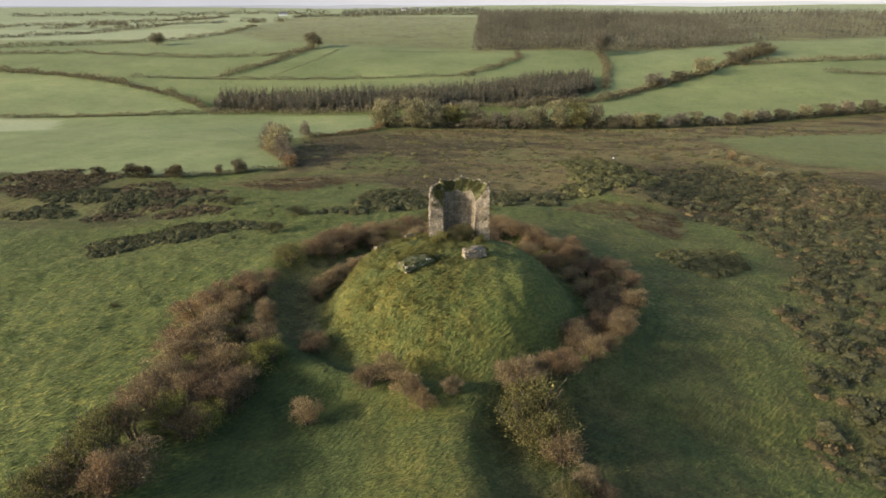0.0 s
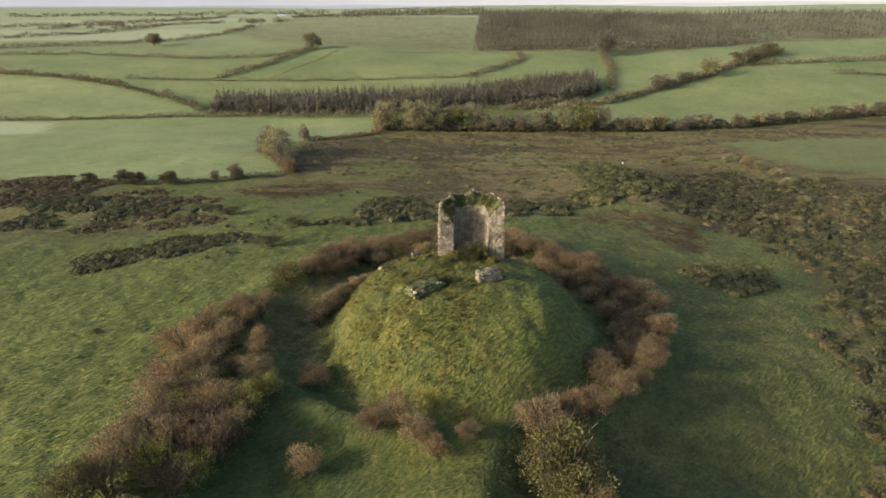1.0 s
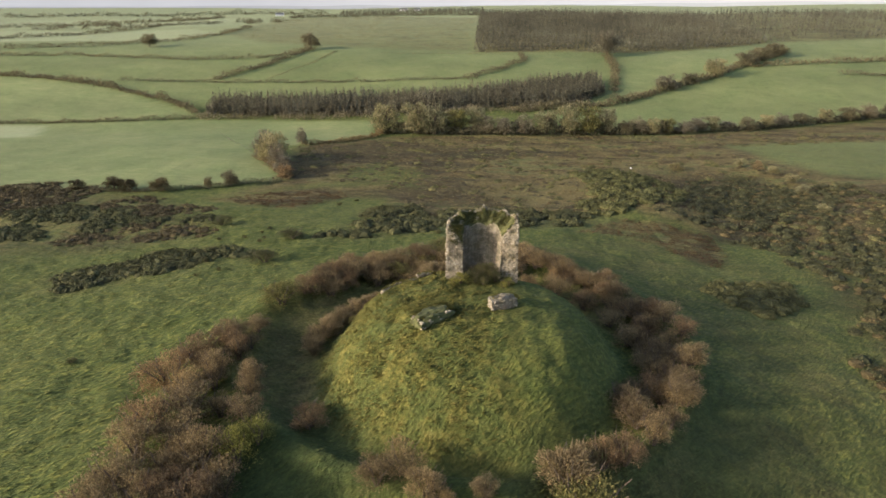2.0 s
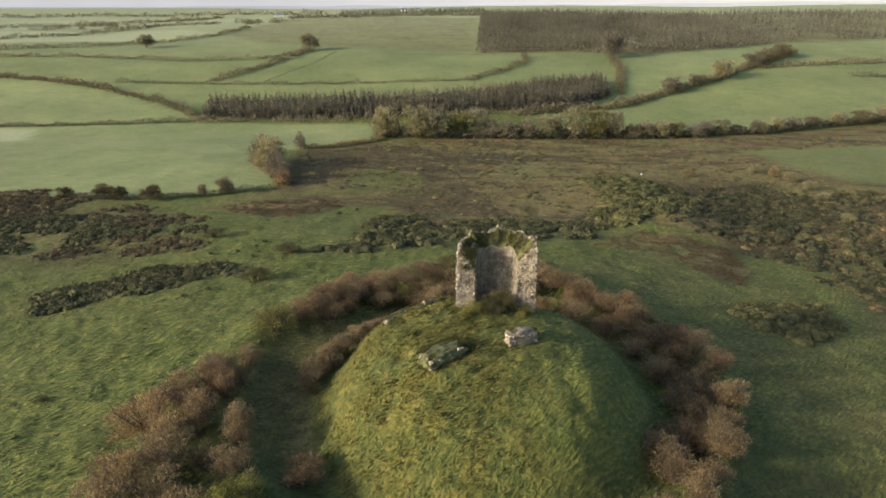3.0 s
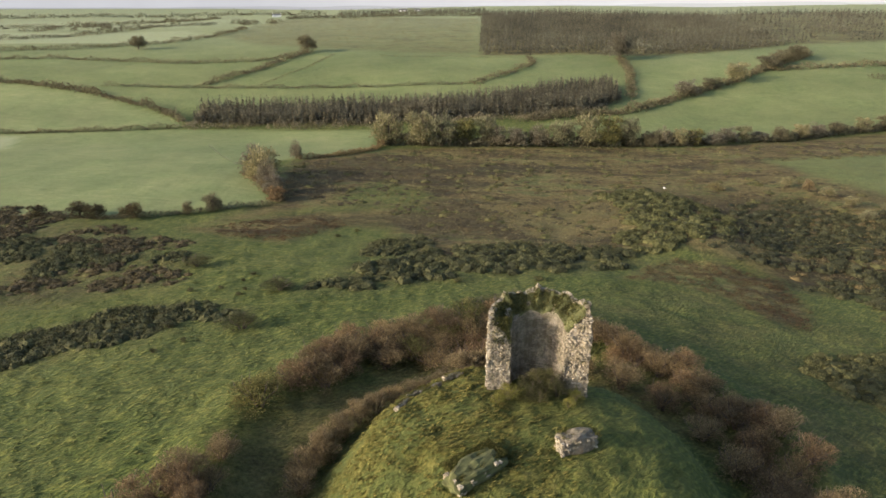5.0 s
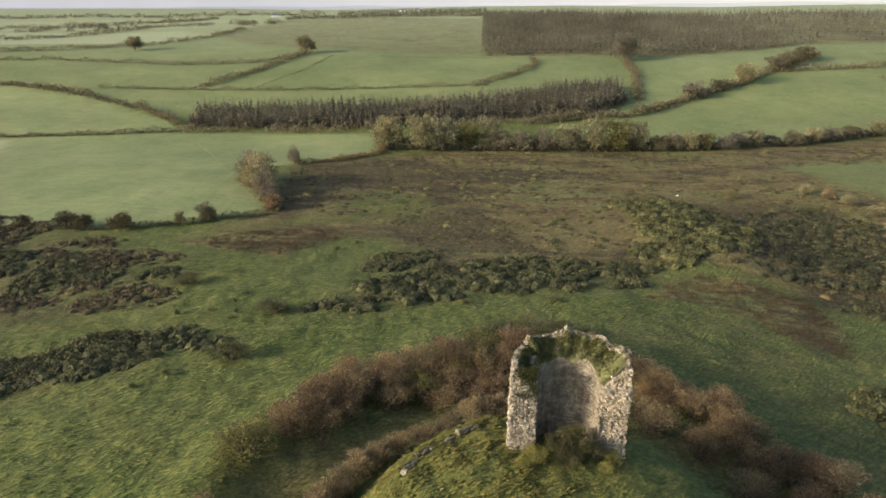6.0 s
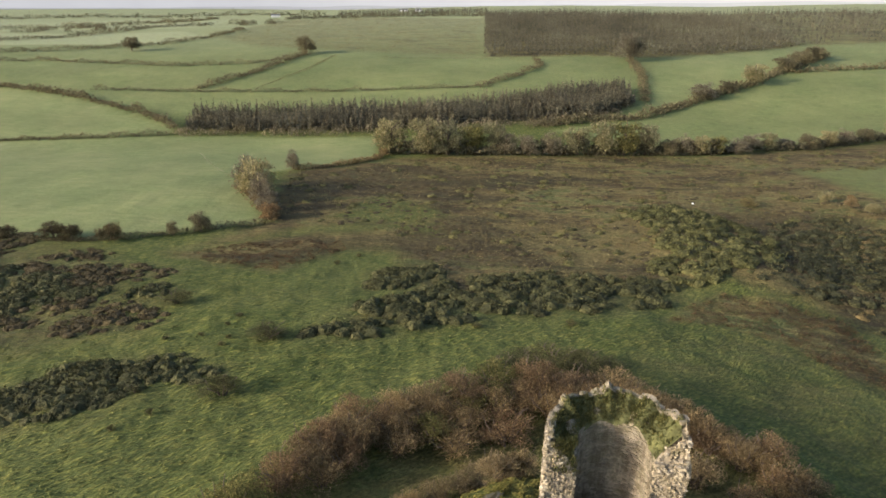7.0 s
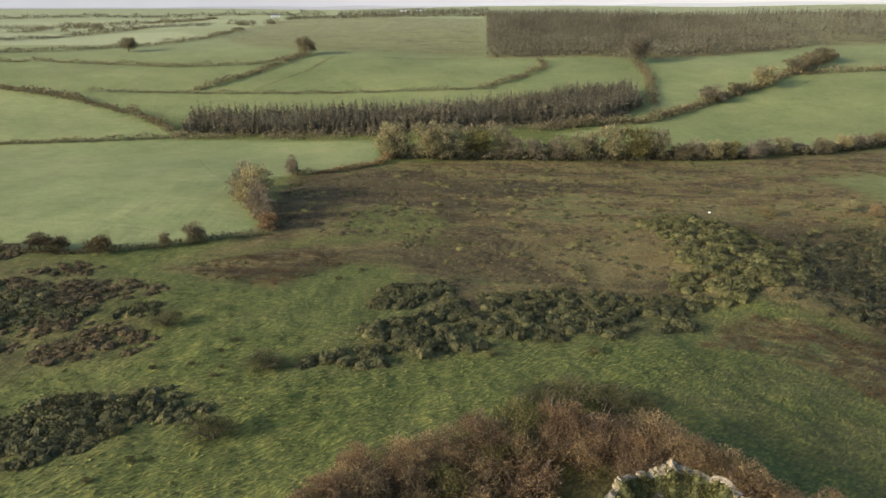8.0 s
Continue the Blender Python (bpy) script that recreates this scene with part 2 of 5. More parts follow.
M_MOSS = plain("olive_moss", (0.066, 0.07, 0.024), 0.95, 1.3, 0.55)
M_RIM = stone_material("lichened_rim_stone", (0.08, 0.073, 0.046), (0.13, 0.117, 0.076), (0.21, 0.188, 0.135), (0.085, 0.082, 0.036))
M_RENDER = plain("white_lime_render", (0.75, 0.74, 0.7), 0.85, 1.5, 0.08)
M_SLATE = plain("slate", (0.09, 0.095, 0.1), 0.6, 2.0, 0.2)
M_GLASS = plain("dark_window_glass", (0.03, 0.035, 0.04), 0.15, 1.0, 0.1)
M_WOOD = plain("weathered_post_wood", (0.2, 0.17, 0.13), 0.9, 8.0, 0.3)


# ---- mesh helpers ----
def mesh_np(name, verts, faces, material, smooth=False):
    """A mesh from arrays; faces are all triangles or all quads."""
    me = bpy.data.meshes.new(name)
    verts, faces = np.asarray(verts, np.float32), np.asarray(faces, np.int32)
    me.vertices.add(len(verts))
    me.vertices.foreach_set("co", verts.ravel())
    me.loops.add(faces.size)
    me.loops.foreach_set("vertex_index", faces.ravel())
    me.polygons.add(len(faces))
    me.polygons.foreach_set("loop_start", np.arange(len(faces), dtype=np.int32) * faces.shape[1])
    me.polygons.foreach_set("use_smooth", np.full(len(faces), smooth))
    me.update(calc_edges=True)
    me.validate()
    me.materials.append(material)
    return me


def part(name, data, parent, label=""):
    """One mesh under a thing or a part."""
    ob = new(name, data)
    ob.parent = parent
    if label:
        ob["label"] = label
    return ob


def bm_mesh(name, bm, material, smooth=False):
    me = bpy.data.meshes.new(name)
    bmesh.ops.recalc_face_normals(bm, faces=bm.faces)
    bm.to_mesh(me)
    bm.free()
    if smooth:
        me.polygons.foreach_set("use_smooth", [True] * len(me.polygons))
    me.materials.append(material)
    return me


def unit(v):
    return v / np.maximum(np.linalg.norm(v, axis=1, keepdims=True), 1e-6)


def cards(p, way, length, width, rng, bend=0.25, face=None):
    """Leaf-shaped folded blades: from p along way; two triangles each, folded on the midrib."""
    n = len(p)
    way = unit(way)
    side = unit(np.cross(way, rng.normal(size=(n, 3)) if face is None else face))
    up = np.cross(side, way)
    L, Wd = np.reshape(length, (-1, 1)) * np.ones((n, 1)), np.reshape(width, (-1, 1)) * np.ones((n, 1))
    base, tip = p, p + way * L
    a = p + way * L * 0.45 + side * Wd * 0.5 + up * Wd * bend
    b = p + way * L * 0.5 - side * Wd * 0.5 + up * Wd * bend
    v = np.stack([base, a, tip, b], 1).reshape(-1, 3)
    i = np.arange(n)[:, None] * 4
    return v, np.concatenate([i + [0, 1, 2], i + [0, 2, 3]], 1).reshape(-1, 3)


def tubes(paths, sides=5):
    """Tapered stems: each path is (points, radii)."""
    V, F, base = [], [], 0
    for pts, rad in paths:
        pts = np.asarray(pts, float)
        for k, (q, r) in enumerate(zip(pts, rad)):
            d = pts[min(k + 1, len(pts) - 1)] - pts[max(k - 1, 0)]
            d /= max(np.linalg.norm(d), 1e-6)
            s = np.cross(d, (0.3, 1, 0.2))
            s /= max(np.linalg.norm(s), 1e-6)
            u = np.cross(d, s)
            for j in range(sides):
                a = 2 * math.pi * j / sides
                V.append(q + (s * math.cos(a) + u * math.sin(a)) * r)
        for k in range(len(pts) - 1):
            for j in range(sides):
                a, b = base + k * sides + j, base + k * sides + (j + 1) % sides
                F.append((a, b, b + sides, a + sides))
        base += len(pts) * sides
    return np.array(V), np.array(F)


# ---- the lie of the land ----
KNOT_Y = np.array([-400, 0, 125, 160, 185, 210, 235, 290, 350, 400, 440, 500, 565, 680, 800, 1000, 1500, 2500, 4600.0])
KNOT_Z = np.array([2, 3.5, 3.5, 1, -1.5, -5.5, -8.5, -9.5, -11, -13, -8, 1, 11, 20, 26, 36, 46, 53, 52.0])
MOUND_R = np.array([0, 7.5, 10, 12, 15, 18, 20.5, 22.5, 25, 28, 60.0])
MOUND_Z = np.array([11.0, 10.8, 10.0, 9.0, 7.3, 5.3, 3.0, 0.9, -0.5, -1.6, -30.0])
BANK_R = np.array([0, 29, 31, 33.5, 36, 38.5, 42, 48.0])
BANK_Z = np.array([-1.2, -1.2, -0.9, 0.2, 1.6, 1.7, 0.5, 0])
MX, MY, MK, MW = 0.8, 105.0, 1.08, 0.94       # the mound's middle, and how far it stretches along y and x
MK_FRONT = 0.99                     # along y, on the near side
RX, RY = 1.5, 108.0                 # the middle of ditch and bank


def rise(v):
    v = np.clip(v, 0, 1)
    return v * v * (3 - 2 * v)


def waves(x, y, step, seed):
    """Soft unevenness without a grid: a few crossed waves."""
    r = np.random.RandomState(seed)
    out = 0
    for _ in range(7):
        a, k, ph = r.uniform(0, 2 * math.pi), r.uniform(0.6, 1.6) / step, r.uniform(0, 6.28)
        out = out + np.sin((x * math.cos(a) + y * math.sin(a)) * k * 2 * math.pi + ph + 0.8 * np.sin((x * math.sin(a) - y * math.cos(a)) * k * 2.3 + ph))
    return out / 4.0


LATTICE = np.random.RandomState(77).uniform(-1, 1, (256, 256))


def grain(x, y, step, turn, off=0.0):
    """Smooth random lumps about one step wide, on a lattice turned off the axes."""
    c, k = math.cos(turn) / step, math.sin(turn) / step
    u, v = x * c + y * k + off, y * c - x * k + off * 1.7
    i, j = np.floor(u).astype(int), np.floor(v).astype(int)
    f, g = u - i, v - j
    f, g = f * f * (3 - 2 * f), g * g * (3 - 2 * g)
    a, b, d, e = LATTICE[i & 255, j & 255], LATTICE[(i + 1) & 255, j & 255], LATTICE[i & 255, (j + 1) & 255], LATTICE[(i + 1) & 255, (j + 1) & 255]
    return (a * (1 - f) + b * f) * (1 - g) + (d * (1 - f) + e * f) * g


def tufts(x, y):
    """Hummocky grass: about 0 to 1."""
    t = 1 - np.abs(grain(x, y, 2.1, 0.5) + 0.6 * grain(x, y, 1.15, 1.2, 31.0))
    return 0.6 * t + 0.5 * grain(x, y, 1.0, 0.9, 77.0) + 0.12 * grain(x, y, 4.6, 0.2, 11.0)


def height(x, y):
    """The ground's height: a long valley, and the mound with its ditch and bank."""
    x, y = np.asarray(x, float), np.asarray(y, float)
    w = np.clip(np.abs(y) * 0.05, 6, 60)
    base = sum(np.interp(y + k * w, KNOT_Y, KNOT_Z) for k in (-1, -0.6, -0.2, 0.2, 0.6, 1)) / 6
    r = np.hypot(x - RX, y - RY)
    cs, sn = (x - RX) / np.maximum(r, 0.1), (y - RY) / np.maximum(r, 0.1)
    crest = np.clip(36 - 2 * cs + 5.5 * sn, 31.5, 44)
    rho = np.where(r < 24, r, 24 + (r - 24) * 13 / (crest - 24))
    bank = sum(np.interp(rho + k, BANK_R, BANK_Z) for k in (-1, 0, 1)) / 3
    q = np.hypot((x - MX) / MW, (y - MY) / np.where(y < MY, MK_FRONT, MK))
    lobe = np.exp(-(((np.degrees(np.arctan2(y - MY, MX - x)) - 22) / 55) ** 2))
    lobe = lobe + 0.95 * np.exp(-(((np.degrees(np.arctan2(y - MY, x - MX)) + 8) / 58) ** 2))
    q = q - 3.2 * lobe * np.exp(-((q - 16) / 5) ** 2)
    mound = sum(np.interp(q + k, MOUND_R, MOUND_Z) for k in (-1, 0, 1)) / 3
    m = 0.5 * (mound + bank + np.sqrt((mound - bank) ** 2 + 0.8))
    m = np.where(q > 45, bank, m)
    hill = -4.5 * rise((-x - 40) / 70) * rise((215 - y) / 30) - 5.3 * rise((x - 16) / 62) * rise((212 - y) / 28) - 1.2 * rise((88 - y) / 20)
    und = 1.2 * np.sin(x / 47 + 1.3) * np.sin(y / 61) * np.clip((y - 130) / 200, 0, 1) + 6 * np.sin(x / 310 + 0.5) * np.clip((y - 600) / 600, 0, 1)
    und = und + 3.6 * np.exp(-((x - 60) / 17) ** 2 - ((y - 226) / 38) ** 2) - 2.2 * np.exp(-((x - 104) / 22) ** 2 - ((y - 232) / 40) ** 2)
    near = np.clip(1.5 - np.abs(y - 120) / 200, 0, 1)
    on_mound = rise((25 - q) / 6) * rise((q - 5) / 5)
    core = rise((x + 125) / 12) * rise((78 - x) / 12) * rise((y - 34) / 8) * rise((198 - y) / 12)
    lump = (0.34 * grain(x, y, 5.2, 0.7, 5.0) + 0.25 * grain(x, y, 2.9, 0.3, 9.0)) * on_mound
    lump = lump + tufts(x, y) * core * (0.2 + 0.3 * on_mound - 0.08 * rise((x - 14) / 10))
    # a low spur before the mound, steep on its far side from the pasture, with a hollow behind the scrub bank
    near_side = rise((82 - y) / 7) * rise((y - 12) / 34)
    lump = lump + near_side * (1.2 * rise((x + 14) / 13) * (1 - rise((x - 2) / 7)) - 1.5 * rise((x - 2) / 11) - 0.8 * np.exp(-((x + 19) / 8) ** 2))
    lump = lump + 1.3 * np.exp(-((x + 40) / 5.5) ** 2) * rise((97 - y) / 10) * rise((y - 20) / 30) - 3.0 * rise((x - 7) / 36) * rise((104 - y) / 30)
    path = np.abs((x + 60) * 0.57 + (y - 83) * -0.82)
    worn = -0.3 * np.exp(-(path / 0.7) ** 2) * (x < -44) * (y < 130)
    for x0, y0, x1, y1 in ((2.5, 99.5, -5.5, 92.5), (-10.3, 103, -11.2, 95.5), (-11.2, 95.5, -13.5, 91), (4.3, 70.2, 8.2, 70.0), (3.8, 63.0, 9.2, 65.6), (4.6, 66.8, 8.4, 67.6)):
        t = np.clip(((x - x0) * (x1 - x0) + (y - y0) * (y1 - y0)) / ((x1 - x0) ** 2 + (y1 - y0) ** 2), 0, 1)
        worn = worn - 0.45 * np.exp(-(np.hypot(x - x0 - t * (x1 - x0), y - y0 - t * (y1 - y0)) / 0.8) ** 2)
    return base + m + hill + und + lump + worn + 0.12 * waves(x, y, 5.0, 3) * near + 0.25 * waves(x, y, 17.0, 4) * near


def ground_at(x, y):
    return float(height(x, y))


def inside(x, y, poly, soft=3.0):
    """1 within a closed outline, 0 outside, with an edge some metres soft."""
    x, y = np.asarray(x, float), np.asarray(y, float)
    hit, dist = np.zeros(x.shape, bool), np.full(x.shape, 1e9)
    for (x0, y0), (x1, y1) in zip(poly, poly[1:] + poly[:1]):
        cross = ((y0 > y) != (y1 > y)) & (x < (x1 - x0) * (y - y0) / ((y1 - y0) or 1e-9) + x0)
        hit ^= cross
        dx, dy = x1 - x0, y1 - y0
        t = np.clip(((x - x0) * dx + (y - y0) * dy) / (dx * dx + dy * dy), 0, 1)
        dist = np.minimum(dist, np.hypot(x - x0 - t * dx, y - y0 - t * dy))
    return np.clip(0.5 + np.where(hit, dist, -dist) / (2 * soft), 0, 1)


HEATH = [(-68, 266), (-76, 300), (-74, 340), (-42, 364), (0, 374), (115, 367), (190, 388), (300, 420), (420, 400), (420, 190), (240, 178), (130, 176), (92, 178), (72, 184), (66, 195), (54, 200), (13, 198), (-13, 192), (-24, 236), (-41, 240), (-53, 219), (-86, 235)]
HEATH_GREEN = [[(-48, 271), (-34, 299), (-17, 285), (-8, 272), (-27, 263)],
               [(133, 332), (240, 346), (330, 330), (250, 250), (181, 252), (148, 266)],
               [(-81, 237), (-59, 251), (-24, 259), (-12, 252), (-12, 263), (-44, 263), (-60, 256)],
               [(41, 198), (54, 205), (60, 198), (50, 193)]]
BRACKEN = [[(32, 181), (40, 190), (50, 197), (63, 193), (72, 188), (68, 168), (62, 158), (55, 160), (52, 173), (43, 180)],
           [(-86, 232), (-72, 243), (-42, 248), (-38, 238), (-53, 219)]]
LUSH = [[(-67, 264), (-84, 257), (-124, 246), (-181, 251), (-330, 256), (-400, 400), (-252, 412), (-164, 423), (-47, 414), (-42, 366), (-76, 342), (-98, 328), (-79, 290)],
        [(-367, 536), (-255, 497), (-166, 440), (-164, 426), (-287, 412), (-420, 405), (-520, 500)],
        [(51, 424), (107, 449), (157, 487), (203, 520), (262, 545), (330, 500), (420, 450), (291, 425), (194, 397), (117, 374), (89, 385)],
        [(115, 486), (134, 544), (165, 603), (220, 626), (296, 643), (300, 612), (244, 560), (203, 523), (157, 490), (118, 465)]]
PALE = [[(-287, 409), (-245, 405), (-235, 375), (-300, 360), (-400, 380)],
        [(-300, 744), (-263, 801), (-330, 900), (-700, 900), (-620, 740)],
        [(-420, 940), (-330, 960), (-360, 1300), (-800, 1300), (-700, 950)]]
FELL = [(-107, 664), (26, 640), (32, 773), (56, 1060), (-191, 1200), (-265, 1170), (-255, 801), (-180, 700)]
FOREST = [(26, 632), (113, 625), (163, 613), (221, 629), (286, 664), (330, 690), (362, 856), (362, 1040), (195, 1105), (60, 1166), (36, 800)]
FOREST_OPEN = [(330, 690), (400, 690), (560, 720), (760, 800), (900, 1100), (700, 1250), (362, 1050), (362, 856)]
PLANTATION = [(-158, 432), (-60, 428), (-18, 430), (16, 438), (42, 438), (83, 452), (110, 476), (112, 512), (60, 498), (25, 474), (-44, 464), (-110, 466), (-160, 460)]


HEATH_DARK = [[(-77, 337), (-33, 349), (-11, 349), (-12, 311), (-30, 299), (-47, 308), (-53, 272), (-61, 261), (-67, 271)],
              [(-25, 259), (-5, 269), (16, 252), (16, 221), (-7, 222), (-16, 227), (-26, 245)],
              # beyond the ridge: the slope's shade is put into the ground tone
              [(77, 271), (106, 272), (124, 267), (116, 236), (83, 206), (68, 203), (84, 244)],
              [(82, 150), (90, 176), (118, 200), (128, 232), (180, 244), (260, 230), (260, 110), (130, 70), (72, 96)]]
HEATH_WARM = [(7, 261), (52, 268), (52, 245), (40, 219), (23, 221), (13, 236)]
GORSE_DENSE = [[(-37, 172), (-26, 172), (-17, 173), (-12, 175), (4, 183), (19, 183), (38, 191), (44, 203), (30, 208), (16, 213), (-3, 212), (-14, 200), (-27, 190), (-33, 178)],
               [(-27, 206), (-16, 208), (-10, 214), (-14, 220), (-22, 219), (-27, 214)],
               [(46, 275), (67, 280), (81, 260), (84, 243), (72, 215), (46, 200), (38, 210), (50, 238), (51, 262)],
               [(84, 243), (92, 262), (116, 266), (128, 240), (118, 214), (92, 196), (66, 196), (60, 204), (72, 215)]]
GORSE_PATCH = [[(49, 142), (58, 147), (73, 149), (70, 136), (58, 127), (51, 134)],
               [(62, 96), (64, 112), (72, 125), (84, 140), (80, 165), (92, 185), (150, 205), (200, 150), (130, 60), (58, 58), (52, 74)],
               [(74, 186), (80, 200), (96, 226), (104, 246), (150, 250), (150, 205), (104, 184), (84, 172)]]


LEFT_GORSE = [(-63, 159.5, 10, 4.8), (-72, 155, 9, 6.4), (-82, 150, 8, 5.6), (-78, 203.5, 4.7, 2.8), (-94, 203, 6, 2.8), (-106, 204, 7.5, 8), (-129, 193, 10, 4.5),
              (-128, 212, 12, 7), (-23, 209, 5.5, 6), (-51, 158, 4, 1.6)]
LEFT_SCRUB = [(-93, 215, 12, 6.5), (-79, 187.5, 10.5, 6), (-146, 230, 17, 15), (-160, 247, 15, 8), (-110, 232, 9, 3.5), (-116, 219, 9, 4), (-104, 189, 8, 5), (-93, 198, 7, 3)]


def oval(x, y, rx, ry):
    """An uneven round outline."""
    k = np.arange(18) * 2 * math.pi / 18
    w = 1 + 0.16 * np.sin(k * 3 + x) + 0.1 * np.sin(k * 5 + y)
    return list(zip((x + rx * w * np.cos(k)).tolist(), (y + ry * w * np.sin(k)).tolist()))


OVALS = [oval(x, y, 1.12 * a, 1.6 * b) for x, y, a, b in LEFT_GORSE]
OVALS_BROWN = [oval(x, y, 1.12 * a, 1.5 * b) for x, y, a, b in LEFT_SCRUB]


def graded(spans):
    out = [spans[0][0]]
    for a, b, s0, s1 in spans:
        n = max(2, int(round((b - a) * 2 / (s0 + s1))))
        f = np.linspace(0, 1, n + 1)[1:]
        k = s0 / (s0 + s1)
        out += list(a + (b - a) * (f * 2 * k + f * f * (1 - 2 * k)))
    return np.array(out)


def build_ground():
    xs = graded([(-4200, -700, 160, 12), (-700, -220, 14, 5), (-220, -124, 5, 0.8), (-124, 64, 0.74, 0.74), (64, 220, 0.8, 5), (220, 700, 5, 14), (700, 4200, 12, 160)])
    ys = graded([(-700, 36, 60, 0.9), (36, 188, 0.72, 0.72), (188, 320, 0.8, 4), (320, 700, 4, 7), (700, 1300, 7, 20), (1300, 4600, 20, 160)])
    X, Y = np.meshgrid(xs, ys)
    Z = height(X, Y)
    nx, ny = len(xs), len(ys)
    i = (np.arange(ny - 1)[:, None] * nx + np.arange(nx - 1)[None, :]).ravel()
    me = mesh_np("ground", np.stack([X, Y, Z], -1).reshape(-1, 3), np.stack([i, i + 1, i + nx + 1, i + nx], 1), M_GROUND, True)
    heath = inside(X, Y, HEATH, 5)
    for p in HEATH_GREEN:
        heath = heath * (1 - 0.85 * inside(X, Y, p, 3.5))
    for p in BRACKEN:
        heath = np.maximum(heath, 0.9 * inside(X, Y, p, 2.5))
    for p in OVALS + OVALS_BROWN + GORSE_PATCH[:1] + GORSE_DENSE:
        heath = np.maximum(heath, 0.5 * inside(X, Y, p, 5))
    heath = np.maximum(heath, 0.42 * inside(X, Y, FELL, 12))
    # browner, darker cover in the left hollow and right of the spur
    heath = np.maximum(heath, 0.58 * inside(X, Y, [(-190, 178), (-96, 172), (-70, 180), (-72, 200), (-98, 226), (-120, 240), (-200, 248)], 9))
    heath = np.maximum(heath, 0.4 * inside(X, Y, [(4, 40), (5, 76), (14, 83), (26, 92), (34, 70), (30, 40)], 6))
    heath = np.maximum(heath, 0.3 * inside(X, Y, [(30, 40), (34, 100), (36, 130), (28, 150), (16, 160), (40, 180), (60, 185), (80, 150), (66, 100), (56, 40)], 8))
    heath = np.maximum(heath, 0.9 * np.maximum(np.maximum(inside(X, Y, FOREST, 6), 0.8 * inside(X, Y, FOREST_OPEN, 14)), inside(X, Y, PLANTATION, 4)))
    heath = np.maximum(heath, 0.55 * inside(X, Y, [(420, 190), (240, 178), (92, 178), (80, 160), (74, 135), (62, 98), (56, 75), (62, 50), (240, 20), (420, 60)], 6))
    # the ditch floor is browned: its shadow is put into the cover colour
    ditch = np.hypot(X - RX, Y - RY)
    heath = np.maximum(heath, 0.6 * np.clip((ditch - 22) / 4, 0, 1) * np.clip((38 - ditch) / 4, 0, 1) * np.clip(np.maximum((Y - 112) / 8, np.minimum((-18 - X) / 4, (Y - 86) / 6)), 0, 1))
    lush = np.clip(sum(k * inside(X, Y, p, 2.0) for k, p in zip((1, 1, 0.75, 0.9), LUSH)), 0, 1)
    lush = np.maximum(lush, np.clip((Y - 430) / 60, 0, 0.75))
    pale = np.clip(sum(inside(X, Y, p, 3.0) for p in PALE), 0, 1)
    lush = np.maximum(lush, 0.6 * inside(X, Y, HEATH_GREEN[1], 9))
    # paling with distance puts haze into the far ground colour
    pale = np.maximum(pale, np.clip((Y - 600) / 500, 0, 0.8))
    r = np.hypot(X - RX, Y - RY)
    # yellow weakens to the mound's right and follows the left bank's crest
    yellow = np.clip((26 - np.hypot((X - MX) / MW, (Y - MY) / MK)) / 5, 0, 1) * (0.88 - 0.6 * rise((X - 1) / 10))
    yellow = np.maximum(yellow, 0.8 * np.exp(-((r - 37) / 3.5) ** 2) * (X < -20) * (Y > 95))
    yellow = np.maximum(yellow, 0.2 * inside(X, Y, HEATH_GREEN[1], 9))
    front = [(-9, 42), (-9, 66), (-14, 77), (2, 79), (5, 70), (6, 42)]
    yellow = np.maximum(yellow, 0.6 * inside(X, Y, front, 4))
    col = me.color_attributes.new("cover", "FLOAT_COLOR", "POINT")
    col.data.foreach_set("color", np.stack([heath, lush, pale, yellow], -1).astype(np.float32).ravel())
    dark = np.clip(sum(inside(X, Y, p, 5) for p in HEATH_DARK), 0, 1)
    warm = inside(X, Y, HEATH_WARM, 8)
    # rank grass and painted shade before the mound
    rank_shade = inside(X, Y, [(-34, 30), (-31, 78), (-27, 98), (-24, 104), (-18, 92), (-4, 81), (14, 82), (28, 94), (38, 104), (46, 90), (42, 30)], 5)
    # the sunlit spur is mostly left out of it
    rank_shade = rank_shade * (1 - 0.65 * inside(X, Y, [(-8, 40), (-9, 66), (-10, 75), (2, 78), (5, 70), (5, 40)], 4))
    me.color_attributes.new("tone", "FLOAT_COLOR", "POINT").data.foreach_set("color", np.stack([dark, warm, rank_shade, dark * 0 + 1], -1).astype(np.float32).ravel())
    return tagged(new("ground", me), "rolling pasture, heath and a grassy earth mound", "ground", kind="structure")


build_ground()


# ---- the ruined tower ----
TX, TY, TZ = 2.5, 113.0, 13.9
R_OUT, R_IN = 5.3, 3.05
A_LEFT, A_RIGHT = radians(183), radians(-9)       # the two broken ends, over the back


